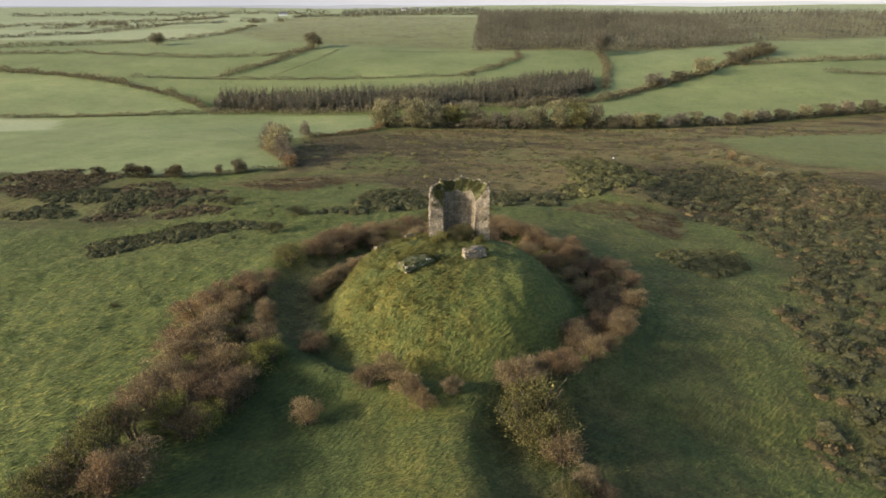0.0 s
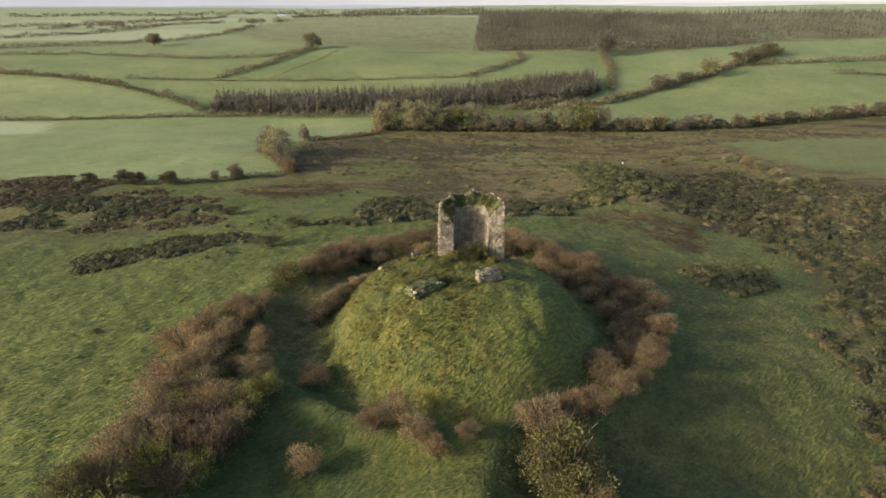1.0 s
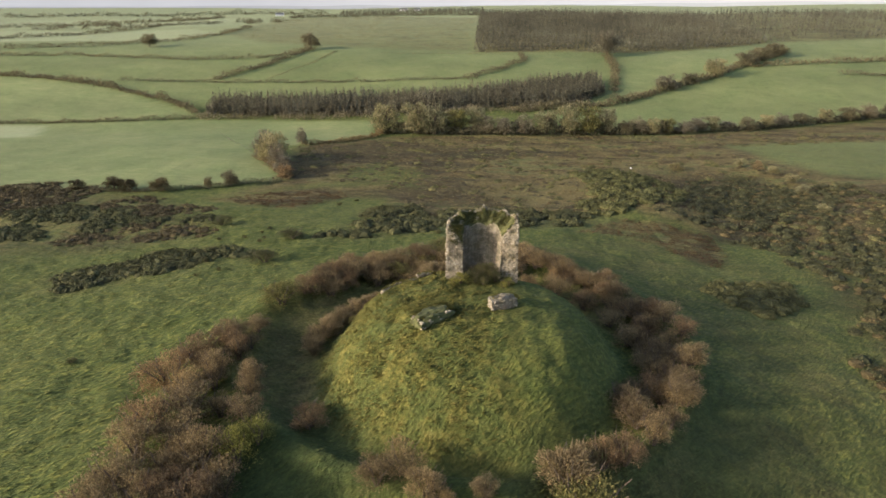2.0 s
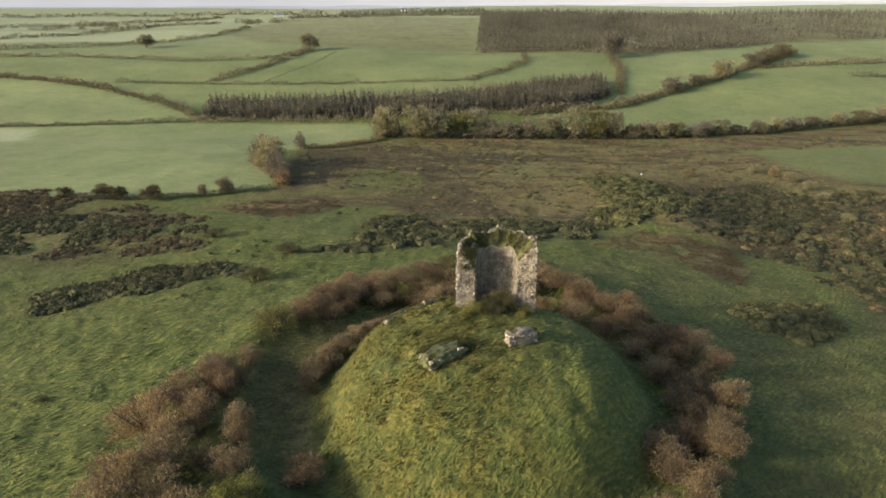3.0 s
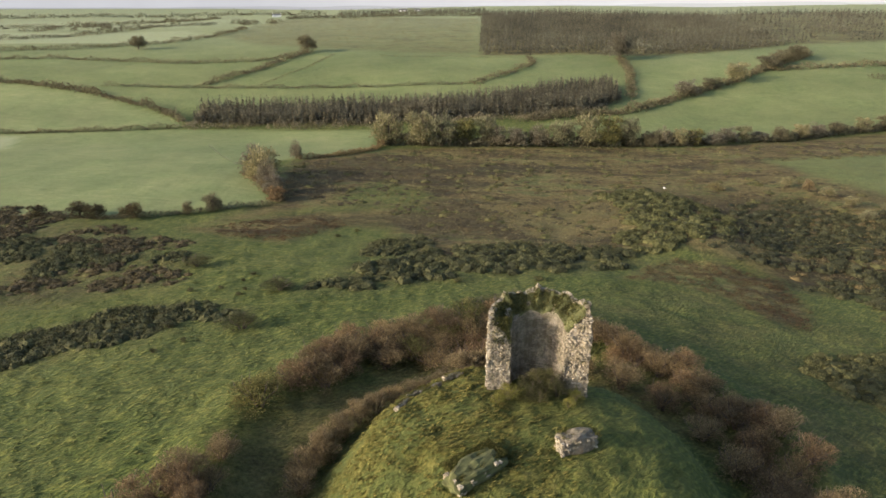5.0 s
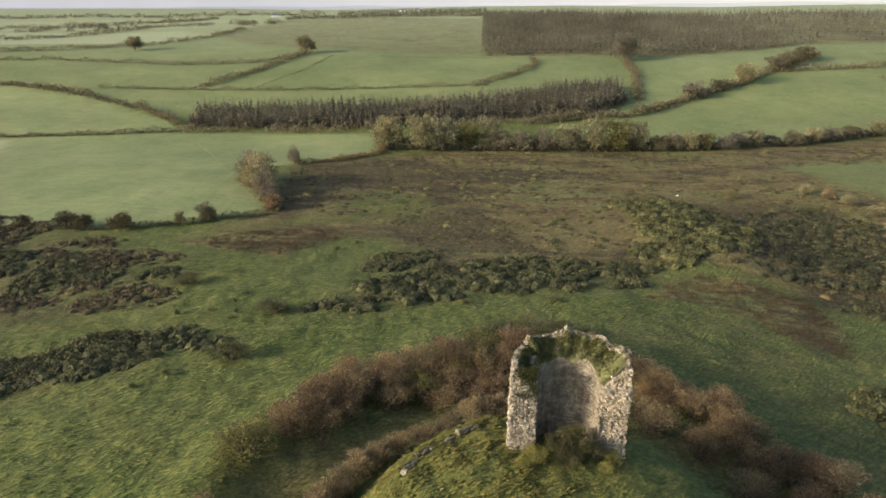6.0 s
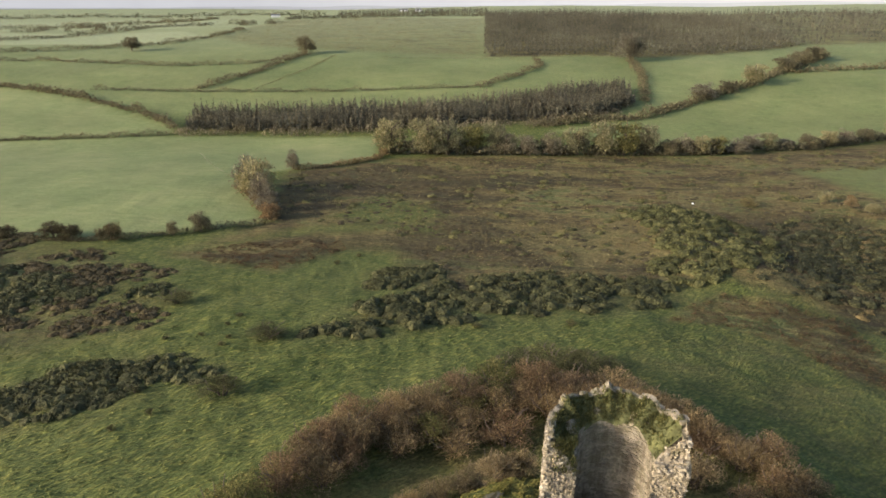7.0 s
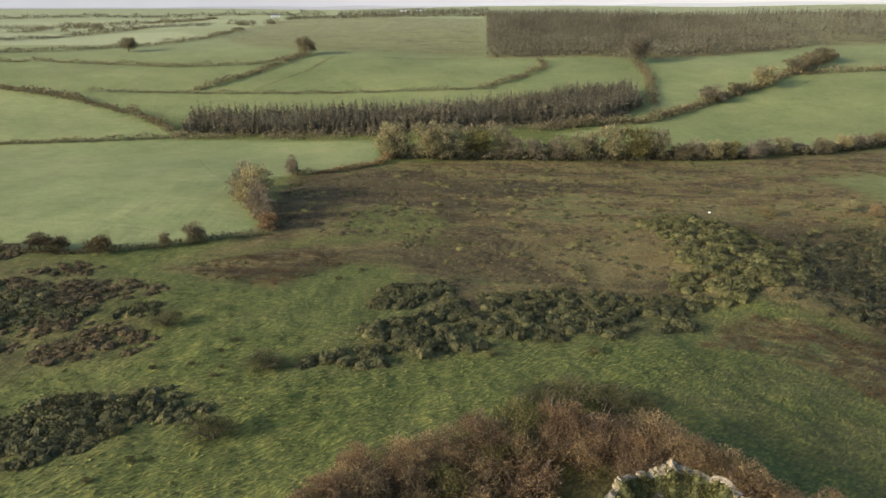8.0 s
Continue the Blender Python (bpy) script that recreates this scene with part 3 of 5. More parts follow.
def rim(a):
    """Heights above the tower's foot at an angle: the outer edge and the inner edge of the wall top."""
    f = (A_LEFT - a) / (A_LEFT - A_RIGHT)
    wob = 0.28 * math.sin(a * 9) + 0.2 * math.sin(a * 17 + 1) + 0.15 * math.sin(a * 31)
    stub = 0.32 * (math.sin(a * 5.3 + 0.8) > 0.35) + 0.2 * (math.sin(a * 8.9 + 2.0) > 0.5)
    outer = 9.75 + 0.7 * wob + stub * (0.25 < f < 0.95) + 0.5 * math.sin(min(1, f * 1.6) * 1.57)
    inner = 8.5 + 0.2 * math.sin(a * 7 + 2)
    left, right = min(1, (A_LEFT - a) / 0.6), min(1, (a - A_RIGHT) / 0.75)
    inner -= 2.3 * (1 - left * left * (3 - 2 * left)) + 1.5 * (1 - right * right * (3 - 2 * right))
    return outer, inner


def torn(a, z):
    """How the broken ends bite in and stand out with height, in radians."""
    wave = 0.07 * math.sin(z * 1.15 + 0.6) + 0.05 * math.sin(z * 2.9)
    if a > A_LEFT - 0.5:
        return 0.6 * wave * (1 - (A_LEFT - a) / 0.5)
    if a < A_RIGHT + 0.7:
        return (-1.3 * wave - 0.05) * (1 - (a - A_RIGHT) / 0.7)
    return 0.0


def bulge(a, z):
    """The right-hand end overhangs at the top and is eaten away lower down."""
    k = max(0.0, 1 - (a - A_RIGHT) / 0.9)
    return k * (0.35 * math.sin((z - 4.6) * 0.55))


def box_stone(bm, m, sx, sy, sz, rng):
    """A rough block with knocked corners."""
    vs = []
    for k in range(8):
        s = Vector(((k & 1) - 0.5, ((k >> 1) & 1) - 0.5, ((k >> 2) & 1) - 0.5))
        s = Vector((s.x * sx * rng.uniform(0.72, 1), s.y * sy * rng.uniform(0.72, 1), s.z * sz * rng.uniform(0.72, 1)))
        vs.append(bm.verts.new(m @ s))
    for f in ((0, 2, 3, 1), (4, 5, 7, 6), (0, 1, 5, 4), (2, 6, 7, 3), (0, 4, 6, 2), (1, 3, 7, 5)):
        bm.faces.new([vs[i] for i in f])


def build_tower():
    tower = tagged(new("ruined_tower"), "roofless half-round limestone keep, broken open, mossy wall top", "ruin")
    tower.location = (TX, TY, TZ)
    rng = random.Random(5)
    # the wall's core: a swept section from one broken end to the other
    bm = bmesh.new()
    n, rows = 72, []
    for i in range(n + 1):
        a = A_LEFT + (A_RIGHT - A_LEFT) * i / n
        ho, hi = rim(a)
        thick = 0.42 + 0.12 * math.sin(a * 5)
        sec = [(R_OUT + 0.35, -3.5)]
        sec += [(R_OUT + 0.3 * (1 - k / 8), ho * k / 8) for k in range(0, 9)]
        sec += [(R_OUT - thick, ho - 0.15), (R_OUT - thick - 0.1, ho - 0.9), (R_IN + 0.75, hi + 0.7), (R_IN, hi)]
        sec += [(R_IN, hi * (7 - k) / 8) for k in range(8)] + [(R_IN, -3.5)]
        row = []
        for r, z in sec:
            j = 0.12 * (noise.noise(Vector((math.cos(a) * r, math.sin(a) * r, z)) * 1.1)) + 0.06 * noise.noise(Vector((math.cos(a) * r, math.sin(a) * r, z)) * 3.3)
            b = a + torn(a, z)
            r += bulge(a, z) * (r > R_IN + 0.8)
            row.append(bm.verts.new((math.cos(b) * (r + j), math.sin(b) * (r + j), z + j)))
        rows.append(row)
    for p, q in zip(rows, rows[1:]):
        for k in range(len(p) - 1):
            bm.faces.new((p[k], p[k + 1], q[k + 1], q[k]))
        bm.faces.new((p[-1], p[0], q[0], q[-1]))
    for a in (A_LEFT, A_RIGHT):
        ho, hi = rim(a)
        grid = []
        for i in range(23):
            row = []
            for k in range(8):
                f = k / 7
                z = -3.5 + (hi + 0.2 + (ho - hi - 0.25) * f ** 0.8 + 3.5) * i / 22
                r = R_IN - 0.02 + (R_OUT + 0.1 - R_IN) * f + (0.3 * (1 - max(0, z) / ho) + bulge(a, z)) * f
                b = a + torn(a, z) + 0.035 * noise.noise(Vector((r, z, a)) * 1.3)
                row.append(bm.verts.new((math.cos(b) * r, math.sin(b) * r, z)))
            grid.append(row)
        for p, q in zip(grid, grid[1:]):
            for k in range(7):
                bm.faces.new((p[k], p[k + 1], q[k + 1], q[k]))
    part("wall_core", bm_mesh("wall_core", bm, M_CORE), tower, "grey lime mortar and rubble core")
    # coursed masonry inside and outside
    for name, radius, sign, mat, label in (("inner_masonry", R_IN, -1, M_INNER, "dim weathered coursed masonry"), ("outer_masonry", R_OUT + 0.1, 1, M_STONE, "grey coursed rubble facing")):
        bm = bmesh.new()
        z = 0.1
        while z < 10.9:
            hgt = rng.uniform(0.13, 0.24) if sign < 0 else rng.uniform(0.2, 0.36)
            a = A_LEFT
            while a > A_RIGHT:
                da = rng.uniform(0.35, 0.75) / radius
                ho, hi = rim(a - da / 2)
                if z + hgt < (hi if sign < 0 else ho) and rng.random() > 0.06:
                    mid = a - da / 2
                    taper = 0.0 if sign < 0 else 0.25 * (1 - z / 11)
                    m = pose(math.cos(mid) * (radius + taper), math.sin(mid) * (radius + taper), z + hgt / 2, 0, rng.uniform(-3, 3), math.degrees(mid) + rng.uniform(-3, 3))
                    box_stone(bm, m, rng.uniform(0.12, 0.26) if sign < 0 else rng.uniform(0.16, 0.34), da * radius * 1.02, hgt * 1.0, rng)
                a -= da
            z += hgt
        ob = part(name, bm_mesh(name, bm, mat), tower, label)
        ob["kind"] = "stuff"
    # rubble of the two torn ends, stone by stone
    shapes = []
    for k in range(10):
        bm = bmesh.new()
        box_stone(bm, Matrix.Identity(4), rng.uniform(0.28, 0.52), rng.uniform(0.28, 0.46), rng.uniform(0.2, 0.34), rng)
        bmesh.ops.bevel(bm, geom=bm.edges[:], offset=0.045, segments=1, affect="EDGES")
        shapes.append(bm_mesh("stone", bm, M_STONE))
    for a, out in ((A_LEFT, 1), (A_RIGHT, -1)):
        ho, hi = rim(a)
        z = 0.0
        while z < ho - 0.2:
            r = R_IN + 0.15
            while r < R_OUT + 0.3:
                top = hi + (ho - hi) * max(0, (r - R_IN) / (R_OUT - R_IN))
                if z < top and rng.random() < 0.62:
                    b = a + torn(a, z) + out * rng.uniform(-0.045, 0.008)
                    ob = part("stone", rng.choice(shapes), tower)
                    ob.matrix_basis = pose(math.cos(b) * r, math.sin(b) * r, z + 0.15 + rng.uniform(-0.05, 0.05), rng.uniform(-16, 16), rng.uniform(-16, 16), math.degrees(a) + rng.uniform(-18, 18))
                r += rng.uniform(0.33, 0.46)
            z += rng.uniform(0.25, 0.31)
    # small filling stones between them, and ragged stones along the rim
    bm = bmesh.new()
    for a, out in ((A_LEFT, 1), (A_RIGHT, -1)):
        ho, hi = rim(a)
        for k in range(780):
            r, z = rng.uniform(R_IN, R_OUT + 0.3), rng.uniform(0, ho)
            if z < hi + (ho - hi) * (r - R_IN) / (R_OUT - R_IN):
                b = a + torn(a, z) + out * rng.uniform(-0.01, 0.02)
                box_stone(bm, pose(math.cos(b) * r, math.sin(b) * r, z, rng.uniform(-30, 30), rng.uniform(-30, 30), rng.uniform(0, 90)), rng.uniform(0.14, 0.3), rng.uniform(0.14, 0.3), rng.uniform(0.1, 0.22), rng)
    part("rubble", bm_mesh("rubble", bm, M_STONE), tower, "small ragged stones of the torn edges")["kind"] = "stuff"
    bm = bmesh.new()
    for i in range(110):
        a = A_LEFT + (A_RIGHT - A_LEFT) * (i + rng.random()) / 110
        ho, hi = rim(a)
        if 8 < i < 84 and rng.random() < 0.4:
            continue
        box_stone(bm, pose(math.cos(a) * (R_OUT - 0.18), math.sin(a) * (R_OUT - 0.18), ho + rng.uniform(-0.42, -0.16), rng.uniform(-8, 8), rng.uniform(-8, 8), math.degrees(a) + rng.uniform(-20, 20)), rng.uniform(0.3, 0.5), rng.uniform(0.3, 0.7), rng.uniform(0.15, 0.36), rng)
    part("wall_rim", bm_mesh("wall_rim", bm, M_RIM), tower, "lichened stones along the broken wall top")["kind"] = "stuff"
    # the mossy slope of the wall top
    bm = bmesh.new()
    rows = []
    for i in range(73):
        a = A_LEFT + (A_RIGHT - A_LEFT) * (0.01 + 0.98 * i / 72)
        ho, hi = rim(a)
        lo = 0.3 * noise.noise(Vector((a * 5, 0, 3)))
        row = []
        for f in (0, 0.15, 0.35, 0.55, 0.75, 1.0):
            r = R_IN - 0.03 + f * (R_OUT - R_IN - 0.3)
            z = hi - 0.12 + lo * (1 - f) + f ** 0.8 * (ho - hi - 0.12) + 0.14 * noise.noise(Vector((math.cos(a) * r, math.sin(a) * r, 1)) * 2)
            row.append(bm.verts.new((math.cos(a) * r, math.sin(a) * r, z + 0.1)))
        rows.append(row)
    for p, q in zip(rows, rows[1:]):
        for k in range(5):
            bm.faces.new((p[k], p[k + 1], q[k + 1], q[k]))
    part("moss", bm_mesh("moss", bm, M_MOSS, True), tower, "olive moss mat on the wall top")
    # turf on the sloping wall top
    g = np.random.RandomState(8)
    P = []
    for i in range(2600):
        a = A_LEFT + (A_RIGHT - A_LEFT) * g.uniform(0.02, 0.98)
        ho, hi = rim(a)
        f = g.uniform(0, 1)
        r = R_IN + 0.1 + f * (R_OUT - R_IN - 0.35)
        P.append((math.cos(a) * r, math.sin(a) * r, hi + f ** 0.8 * (ho - hi - 0.15)))
    for i in range(260):
        z, r = 6.2 + 3.2 * g.uniform() ** 0.7, g.uniform(R_IN + 0.1, R_OUT - 0.35)
        b = A_LEFT + torn(A_LEFT, z) + 0.035
        P.append((math.cos(b) * r, math.sin(b) * r, z))
    P = np.array(P)
    P = np.repeat(P, 4, 0) + g.normal(size=(len(P) * 4, 3)) * 0.07
    v, f = cards(P, np.stack([g.normal(size=len(P)) * 0.5, g.normal(size=len(P)) * 0.5, np.ones(len(P)) * 0.8], 1), g.uniform(0.12, 0.32, len(P)), g.uniform(0.05, 0.12, len(P)), g)
    ob = part("turf", mesh_np("turf", v, f, M_TURF), tower, "green moss and grass on the wall top")
    ob["kind"] = "stuff"
    return tower


build_tower()


def build_fragment(name, label, at, yaw, size, seed, lean=0, slump=0.4, pale=0.5, core=M_INNER, grass=1.0):
    """A fallen piece of masonry, sunk in the turf."""
    rng = random.Random(seed)
    ob = tagged(new(name), label, "masonry")
    ob.matrix_basis = pose(at[0], at[1], ground_at(*at), 0, lean, yaw)
    sx, sy, sz = size
    bm = bmesh.new()
    bmesh.ops.create_cube(bm, size=1)
    bmesh.ops.subdivide_edges(bm, edges=bm.edges[:], cuts=5, use_grid_fill=True)
    for v in bm.verts:
        v.co = v.co.lerp(v.co.normalized() * 0.58, 0.55)
        d = noise.noise(v.co * 3.1 + Vector((seed, 0, 0))) * 0.2 + noise.noise(v.co * 8.0 + Vector((0, seed, 0))) * 0.07
        w = 1 - 0.28 * max(0, v.co.z) - 0.25 * max(0, v.co.x) * slump
        v.co = Vector((v.co.x * sx * (1 + d) * w, v.co.y * sy * (1 + d) * w, (v.co.z + 0.3) * sz * (1 + 1.2 * d) * (1 - slump * 0.5 * (v.co.x + 0.5))))
    part("core", bm_mesh("core", bm, core), ob)
    bm = bmesh.new()
    for k in range(int(80 * sx * sz / 6 * pale) + 14):
        face = rng.choice("llllf")
        x = -sx * 0.46 if face == "l" else rng.uniform(-0.46, 0.4) * sx
        y = -sy * 0.45 if face == "f" else rng.uniform(-0.45, 0.4) * sy
        box_stone(bm, pose(x, y, rng.uniform(0, 0.62) * sz, rng.uniform(-9, 9), rng.uniform(-9, 9), rng.uniform(-9, 9)), rng.uniform(0.22, 0.45), rng.uniform(0.2, 0.4), rng.uniform(0.15, 0.3), rng)
    part("facing", bm_mesh("facing", bm, M_STONE), ob, "pale limestone facing stones")["kind"] = "stuff"
    g = np.random.RandomState(seed)
    k = int(900 * grass * sx * sy / 6)
    along = g.uniform(-0.4, 0.55, k)
    P = np.stack([along * sx, g.uniform(-0.3, 0.75, k) * sy, (0.72 - 0.4 * slump * (along + 0.5)) * sz * g.uniform(0.55, 1.0, k)], 1)
    v, f = cards(P, np.stack([g.normal(size=k) * 0.5, g.normal(size=k) * 0.5, np.ones(k)], 1), g.uniform(0.15, 0.35, k), 0.1, g)
    part("turf", mesh_np("turf", v, f, M_GOLD), ob, "grass growing on the top")["kind"] = "stuff"
    return ob


build_fragment("masonry_block", "large fallen masonry block with a pale broken end", (5.0, 102.2), 20, (4.4, 1.9, 2.2), 3)
build_fragment("wall_stump", "low mossy stump of curtain wall in the turf", (-5.0, 99.0), 38, (6.2, 2.7, 2.0), 7, -3, 0.5, 0.4, M_MOSS, 2.8)
for k, (x, y, w) in enumerate([(-12.6, 112.6, 55), (-11.1, 114.8, 48), (-9.1, 116.6, 40), (-6.8, 118.0, 32)]):
    build_fragment("wall_footing", "grass-grown footing stones along the mound's rim", (x, y), w, (2.8, 0.6, 0.6), 20 + k)


# ---- bushes and trees ----
def crown_mesh(name, seed, lobes, count, size, material, squash=0.85, twigs=0.35, low=0.7):
    """A crown of many small leaves and twigs gathered in uneven, overlapping lobes; spans about 1 across and 1 high."""
    g = np.random.RandomState(seed)
    C, Rr = [], []
    for k in range(lobes):
        a, d = g.uniform(0, 6.28), 0.36 * g.uniform(0, 1) ** 0.6
        top = (1 - (d / 0.5) ** 2) ** 0.5
        C.append((math.cos(a) * d, math.sin(a) * d, 0.14 + 0.66 * top * g.uniform(0.0, 1.0) ** low))
        Rr.append(g.uniform(0.12, 0.22))
    C, Rr = np.array(C), np.array(Rr)
    k = g.choice(lobes, count, p=Rr ** 2 / sum(Rr ** 2))
    d = unit(g.normal(size=(count, 3)))
    d[:, 2] = np.where(d[:, 2] < -0.4, -d[:, 2] * 0.5, d[:, 2])
    r = Rr[k][:, None] * g.uniform(0.1, 1.08, (count, 1)) ** 0.5
    P = C[k] + d * r * np.array([1, 1, squash])
    P[:, 2] = np.maximum(P[:, 2], 0.01)
    out = unit(P - np.array([0, 0, 0.15])) * 0.8 + d * 0.4 + np.array([0, 0, 0.3])
    m = int(count * (1 - twigs) * 0.6)
    v, f = cards(P[:m], out[:m] + g.normal(size=(m, 3)) * 0.8, size * g.uniform(0.6, 1.4, m), size * 0.68 * g.uniform(0.7, 1.3, m), g, face=d[:m] + out[:m] * 0.5 + g.normal(size=(m, 3)) * 0.45)
    q, w = P[m:], unit(out[m:] + g.normal(size=(count - m, 3)) * 0.6)
    L = size * 1.5 * g.uniform(0.5, 1.4, (count - m, 1))
    side = unit(np.cross(w, g.normal(size=w.shape))) * size * 0.15
    tv = np.stack([q - side, q + side, q + w * L], 1).reshape(-1, 3)
    f = np.concatenate([f, len(v) + np.arange(3 * (count - m)).reshape(-1, 3)])
    v = np.concatenate([v, tv])
    return mesh_np(name, v, f, material)


def stem_mesh(name, seed, stems, material):
    g = np.random.RandomState(seed)
    paths = []
    for k in range(stems):
        a, d = g.uniform(0, 6.28), g.uniform(0.15, 0.38)
        pts = [(0.04 * math.cos(a), 0.04 * math.sin(a), -0.12), (d * 0.4 * math.cos(a), d * 0.4 * math.sin(a), 0.28), (d * math.cos(a + 0.2), d * math.sin(a + 0.2), 0.62), (d * 1.25 * math.cos(a), d * 1.25 * math.sin(a), 0.86)]
        paths.append((pts, (0.022, 0.016, 0.009, 0.003)))
    v, f = tubes(paths)
    hub = len(v)
    v = np.concatenate([v, [(0, 0, -0.16)]])
    f = np.concatenate([f, [(hub, 20 * k, 20 * k + 1, 20 * k + 2) for k in range(stems)]])
    return mesh_np(name, v, f, material)


KINDS = {
    "hawthorn": (M_HAW, "bare brown hawthorn bush with a dense twiggy crown", 0.82, 0.041),
    "bramble": (M_RUSSET, "russet bramble thicket with dying leaves", 0.7, 0.039),
    "ivy": (M_OLIVE, "olive-green ivy-covered bush in the ditch", 0.12, 0.038),
    "dry": (M_TAN, "pale tan leafless shrub with fine twigs", 0.8, 0.05),
    "lime": (M_LIME, "bright yellow-green ivy-clad thorn bush", 0.1, 0.034),
    "gorse": (M_GORSE, "dark green spiny gorse bush", 0.3, 0.038),
}
MADE = {}


def bush(kind, x, y, wide, tall, rng, name=None, label=None, group="scrub round the mound"):
    mat, text, twigs, size = KINDS[kind]
    k = rng.randrange(3)
    if (kind, k) not in MADE:
        seed = 100 * k + len(kind) * 7 + ord(kind[0])
        MADE[kind, k] = (crown_mesh("crown", seed, 38, 4100 if twigs > 0.5 else 3700, size, mat, 0.95, twigs), stem_mesh("trunk", seed, 9, M_BARK))
    crown, stems = MADE[kind, k]
    ob = tagged(new(name or {"hawthorn": "hawthorn_bush", "bramble": "bramble_thicket", "ivy": "ivy_bush", "lime": "ivy_bush", "dry": "dry_shrub", "gorse": "gorse_bush"}[kind]), label or text, "bush", group)
    ob.matrix_basis = pose(x, y, ground_at(x, y) - 0.1, 0, 0, rng.uniform(0, 360)) @ Matrix.Diagonal((wide, wide * rng.uniform(0.85, 1.15), tall * 1.12, 1))
    part("crown", crown, ob)
    part("trunk", stems, ob, "brown forked trunk")
    return ob


SCRUB_LEFT = [(-40.5, 102.8), (-42.9, 97.9), (-36.7, 90.0), (-40.4, 86.5), (-40.3, 81.6), (-32.4, 80.8), (-28.7, 77.0), (-33.4, 74.1), (-39.7, 76.3), (-40.2, 72.8), (-33.5, 68.3), (-40.0, 66.6), (-41.7, 64.3), (-42.3, 60.2), (-43.4, 56.4), (-36.5, 59.2), (-44.9, 54.6), (-38.4, 56.4), (-36.5, 74.1), (-30.2, 73.9), (-38.5, 94), (-36, 84), (-35, 79)]
SCRUB_REAR = [(-33, 124), (-29.5, 129.5), (-27, 133), (-23, 137), (-19.5, 140), (-16, 143), (-13, 145), (-8.5, 147.5), (-3.5, 149.5), (2, 149.5), (7, 147.5), (11.5, 145), (-23, 133.5), (-17, 137), (-13, 140), (-8.5, 143), (-4, 145.5), (1, 146), (6, 145), (-3, 140), (-10, 138.5), (10, 141)]
SCRUB_RIGHT = [(25.7, 88), (29.3, 93), (22.2, 84.5), (17.7, 80.7), (33, 103.1), (33, 110.8), (31.5, 116.2), (29.5, 122.5), (27.5, 128), (24.5, 133.5), (21, 138.5), (17, 143), (13, 135), (18, 131), (22.5, 126), (25.5, 119), (27, 112), (28, 105), (25, 97), (15.2, 80.5)]
BRAMBLE_DITCH = [(-24.6, 109.5), (-24.4, 112.5), (-23, 115), (-22.6, 117.5), (-21, 119.5), (-19.4, 122), (-17.2, 124.3), (-14.8, 126), (-11.5, 127.5), (-8, 129), (-5.6, 123.6), (-3.2, 124.6)]
rng = random.Random(11)


def crest_at(a):
    return min(44, max(31.5, 36 - 2 * math.cos(a) + 5.5 * math.sin(a)))


def scrub_band(a0, a1, r0, r1, count, kinds, wide, tall):
    """Bushes along the bank, between two bearings and two distances from its crest."""
    for k in range(count):
        a = radians(a0 + (a1 - a0) * (k + rng.uniform(0.1, 0.9)) / count)
        r = crest_at(a) + rng.uniform(r0, r1)
        bush(rng.choice(kinds), RX + r * math.cos(a), RY + r * math.sin(a), rng.uniform(*wide), rng.uniform(*tall), rng)


scrub_band(66, 140, -6.0, 0.0, 22, ["hawthorn", "bramble", "hawthorn", "hawthorn", "ivy"], (6, 8.5), (3.0, 4.2))
scrub_band(-42, 66, -7, 0, 30, ["hawthorn", "bramble", "hawthorn", "hawthorn"], (5, 7), (2.8, 4.2))
scrub_band(178, 214, -2, 4, 10, ["hawthorn", "hawthorn", "bramble"], (4.5, 6.5), (3.4, 4.8))
for x, y in SCRUB_LEFT:
    k = rng.choice(["hawthorn", "hawthorn", "bramble", "hawthorn", "ivy"])
    bush(k, x, y, rng.uniform(6.5, 9), rng.uniform(4.6, 6.4), rng)
for x, y in SCRUB_REAR:
    k = rng.choice(["hawthorn", "bramble", "hawthorn", "ivy", "bramble"])
    bush(k, x, y, rng.uniform(6.5, 9), rng.uniform(3.4, 4.5), rng)
for x, y in SCRUB_RIGHT:
    k = rng.choice(["hawthorn", "bramble", "hawthorn"])
    bush(k, x, y, rng.uniform(4.5, 6.5), rng.uniform(3, 4.4), rng)
for x, y in BRAMBLE_DITCH:
    bush(rng.choice(["hawthorn", "dry", "dry"]), x, y, rng.uniform(4.2, 5.6), rng.uniform(2.8, 3.6), rng)
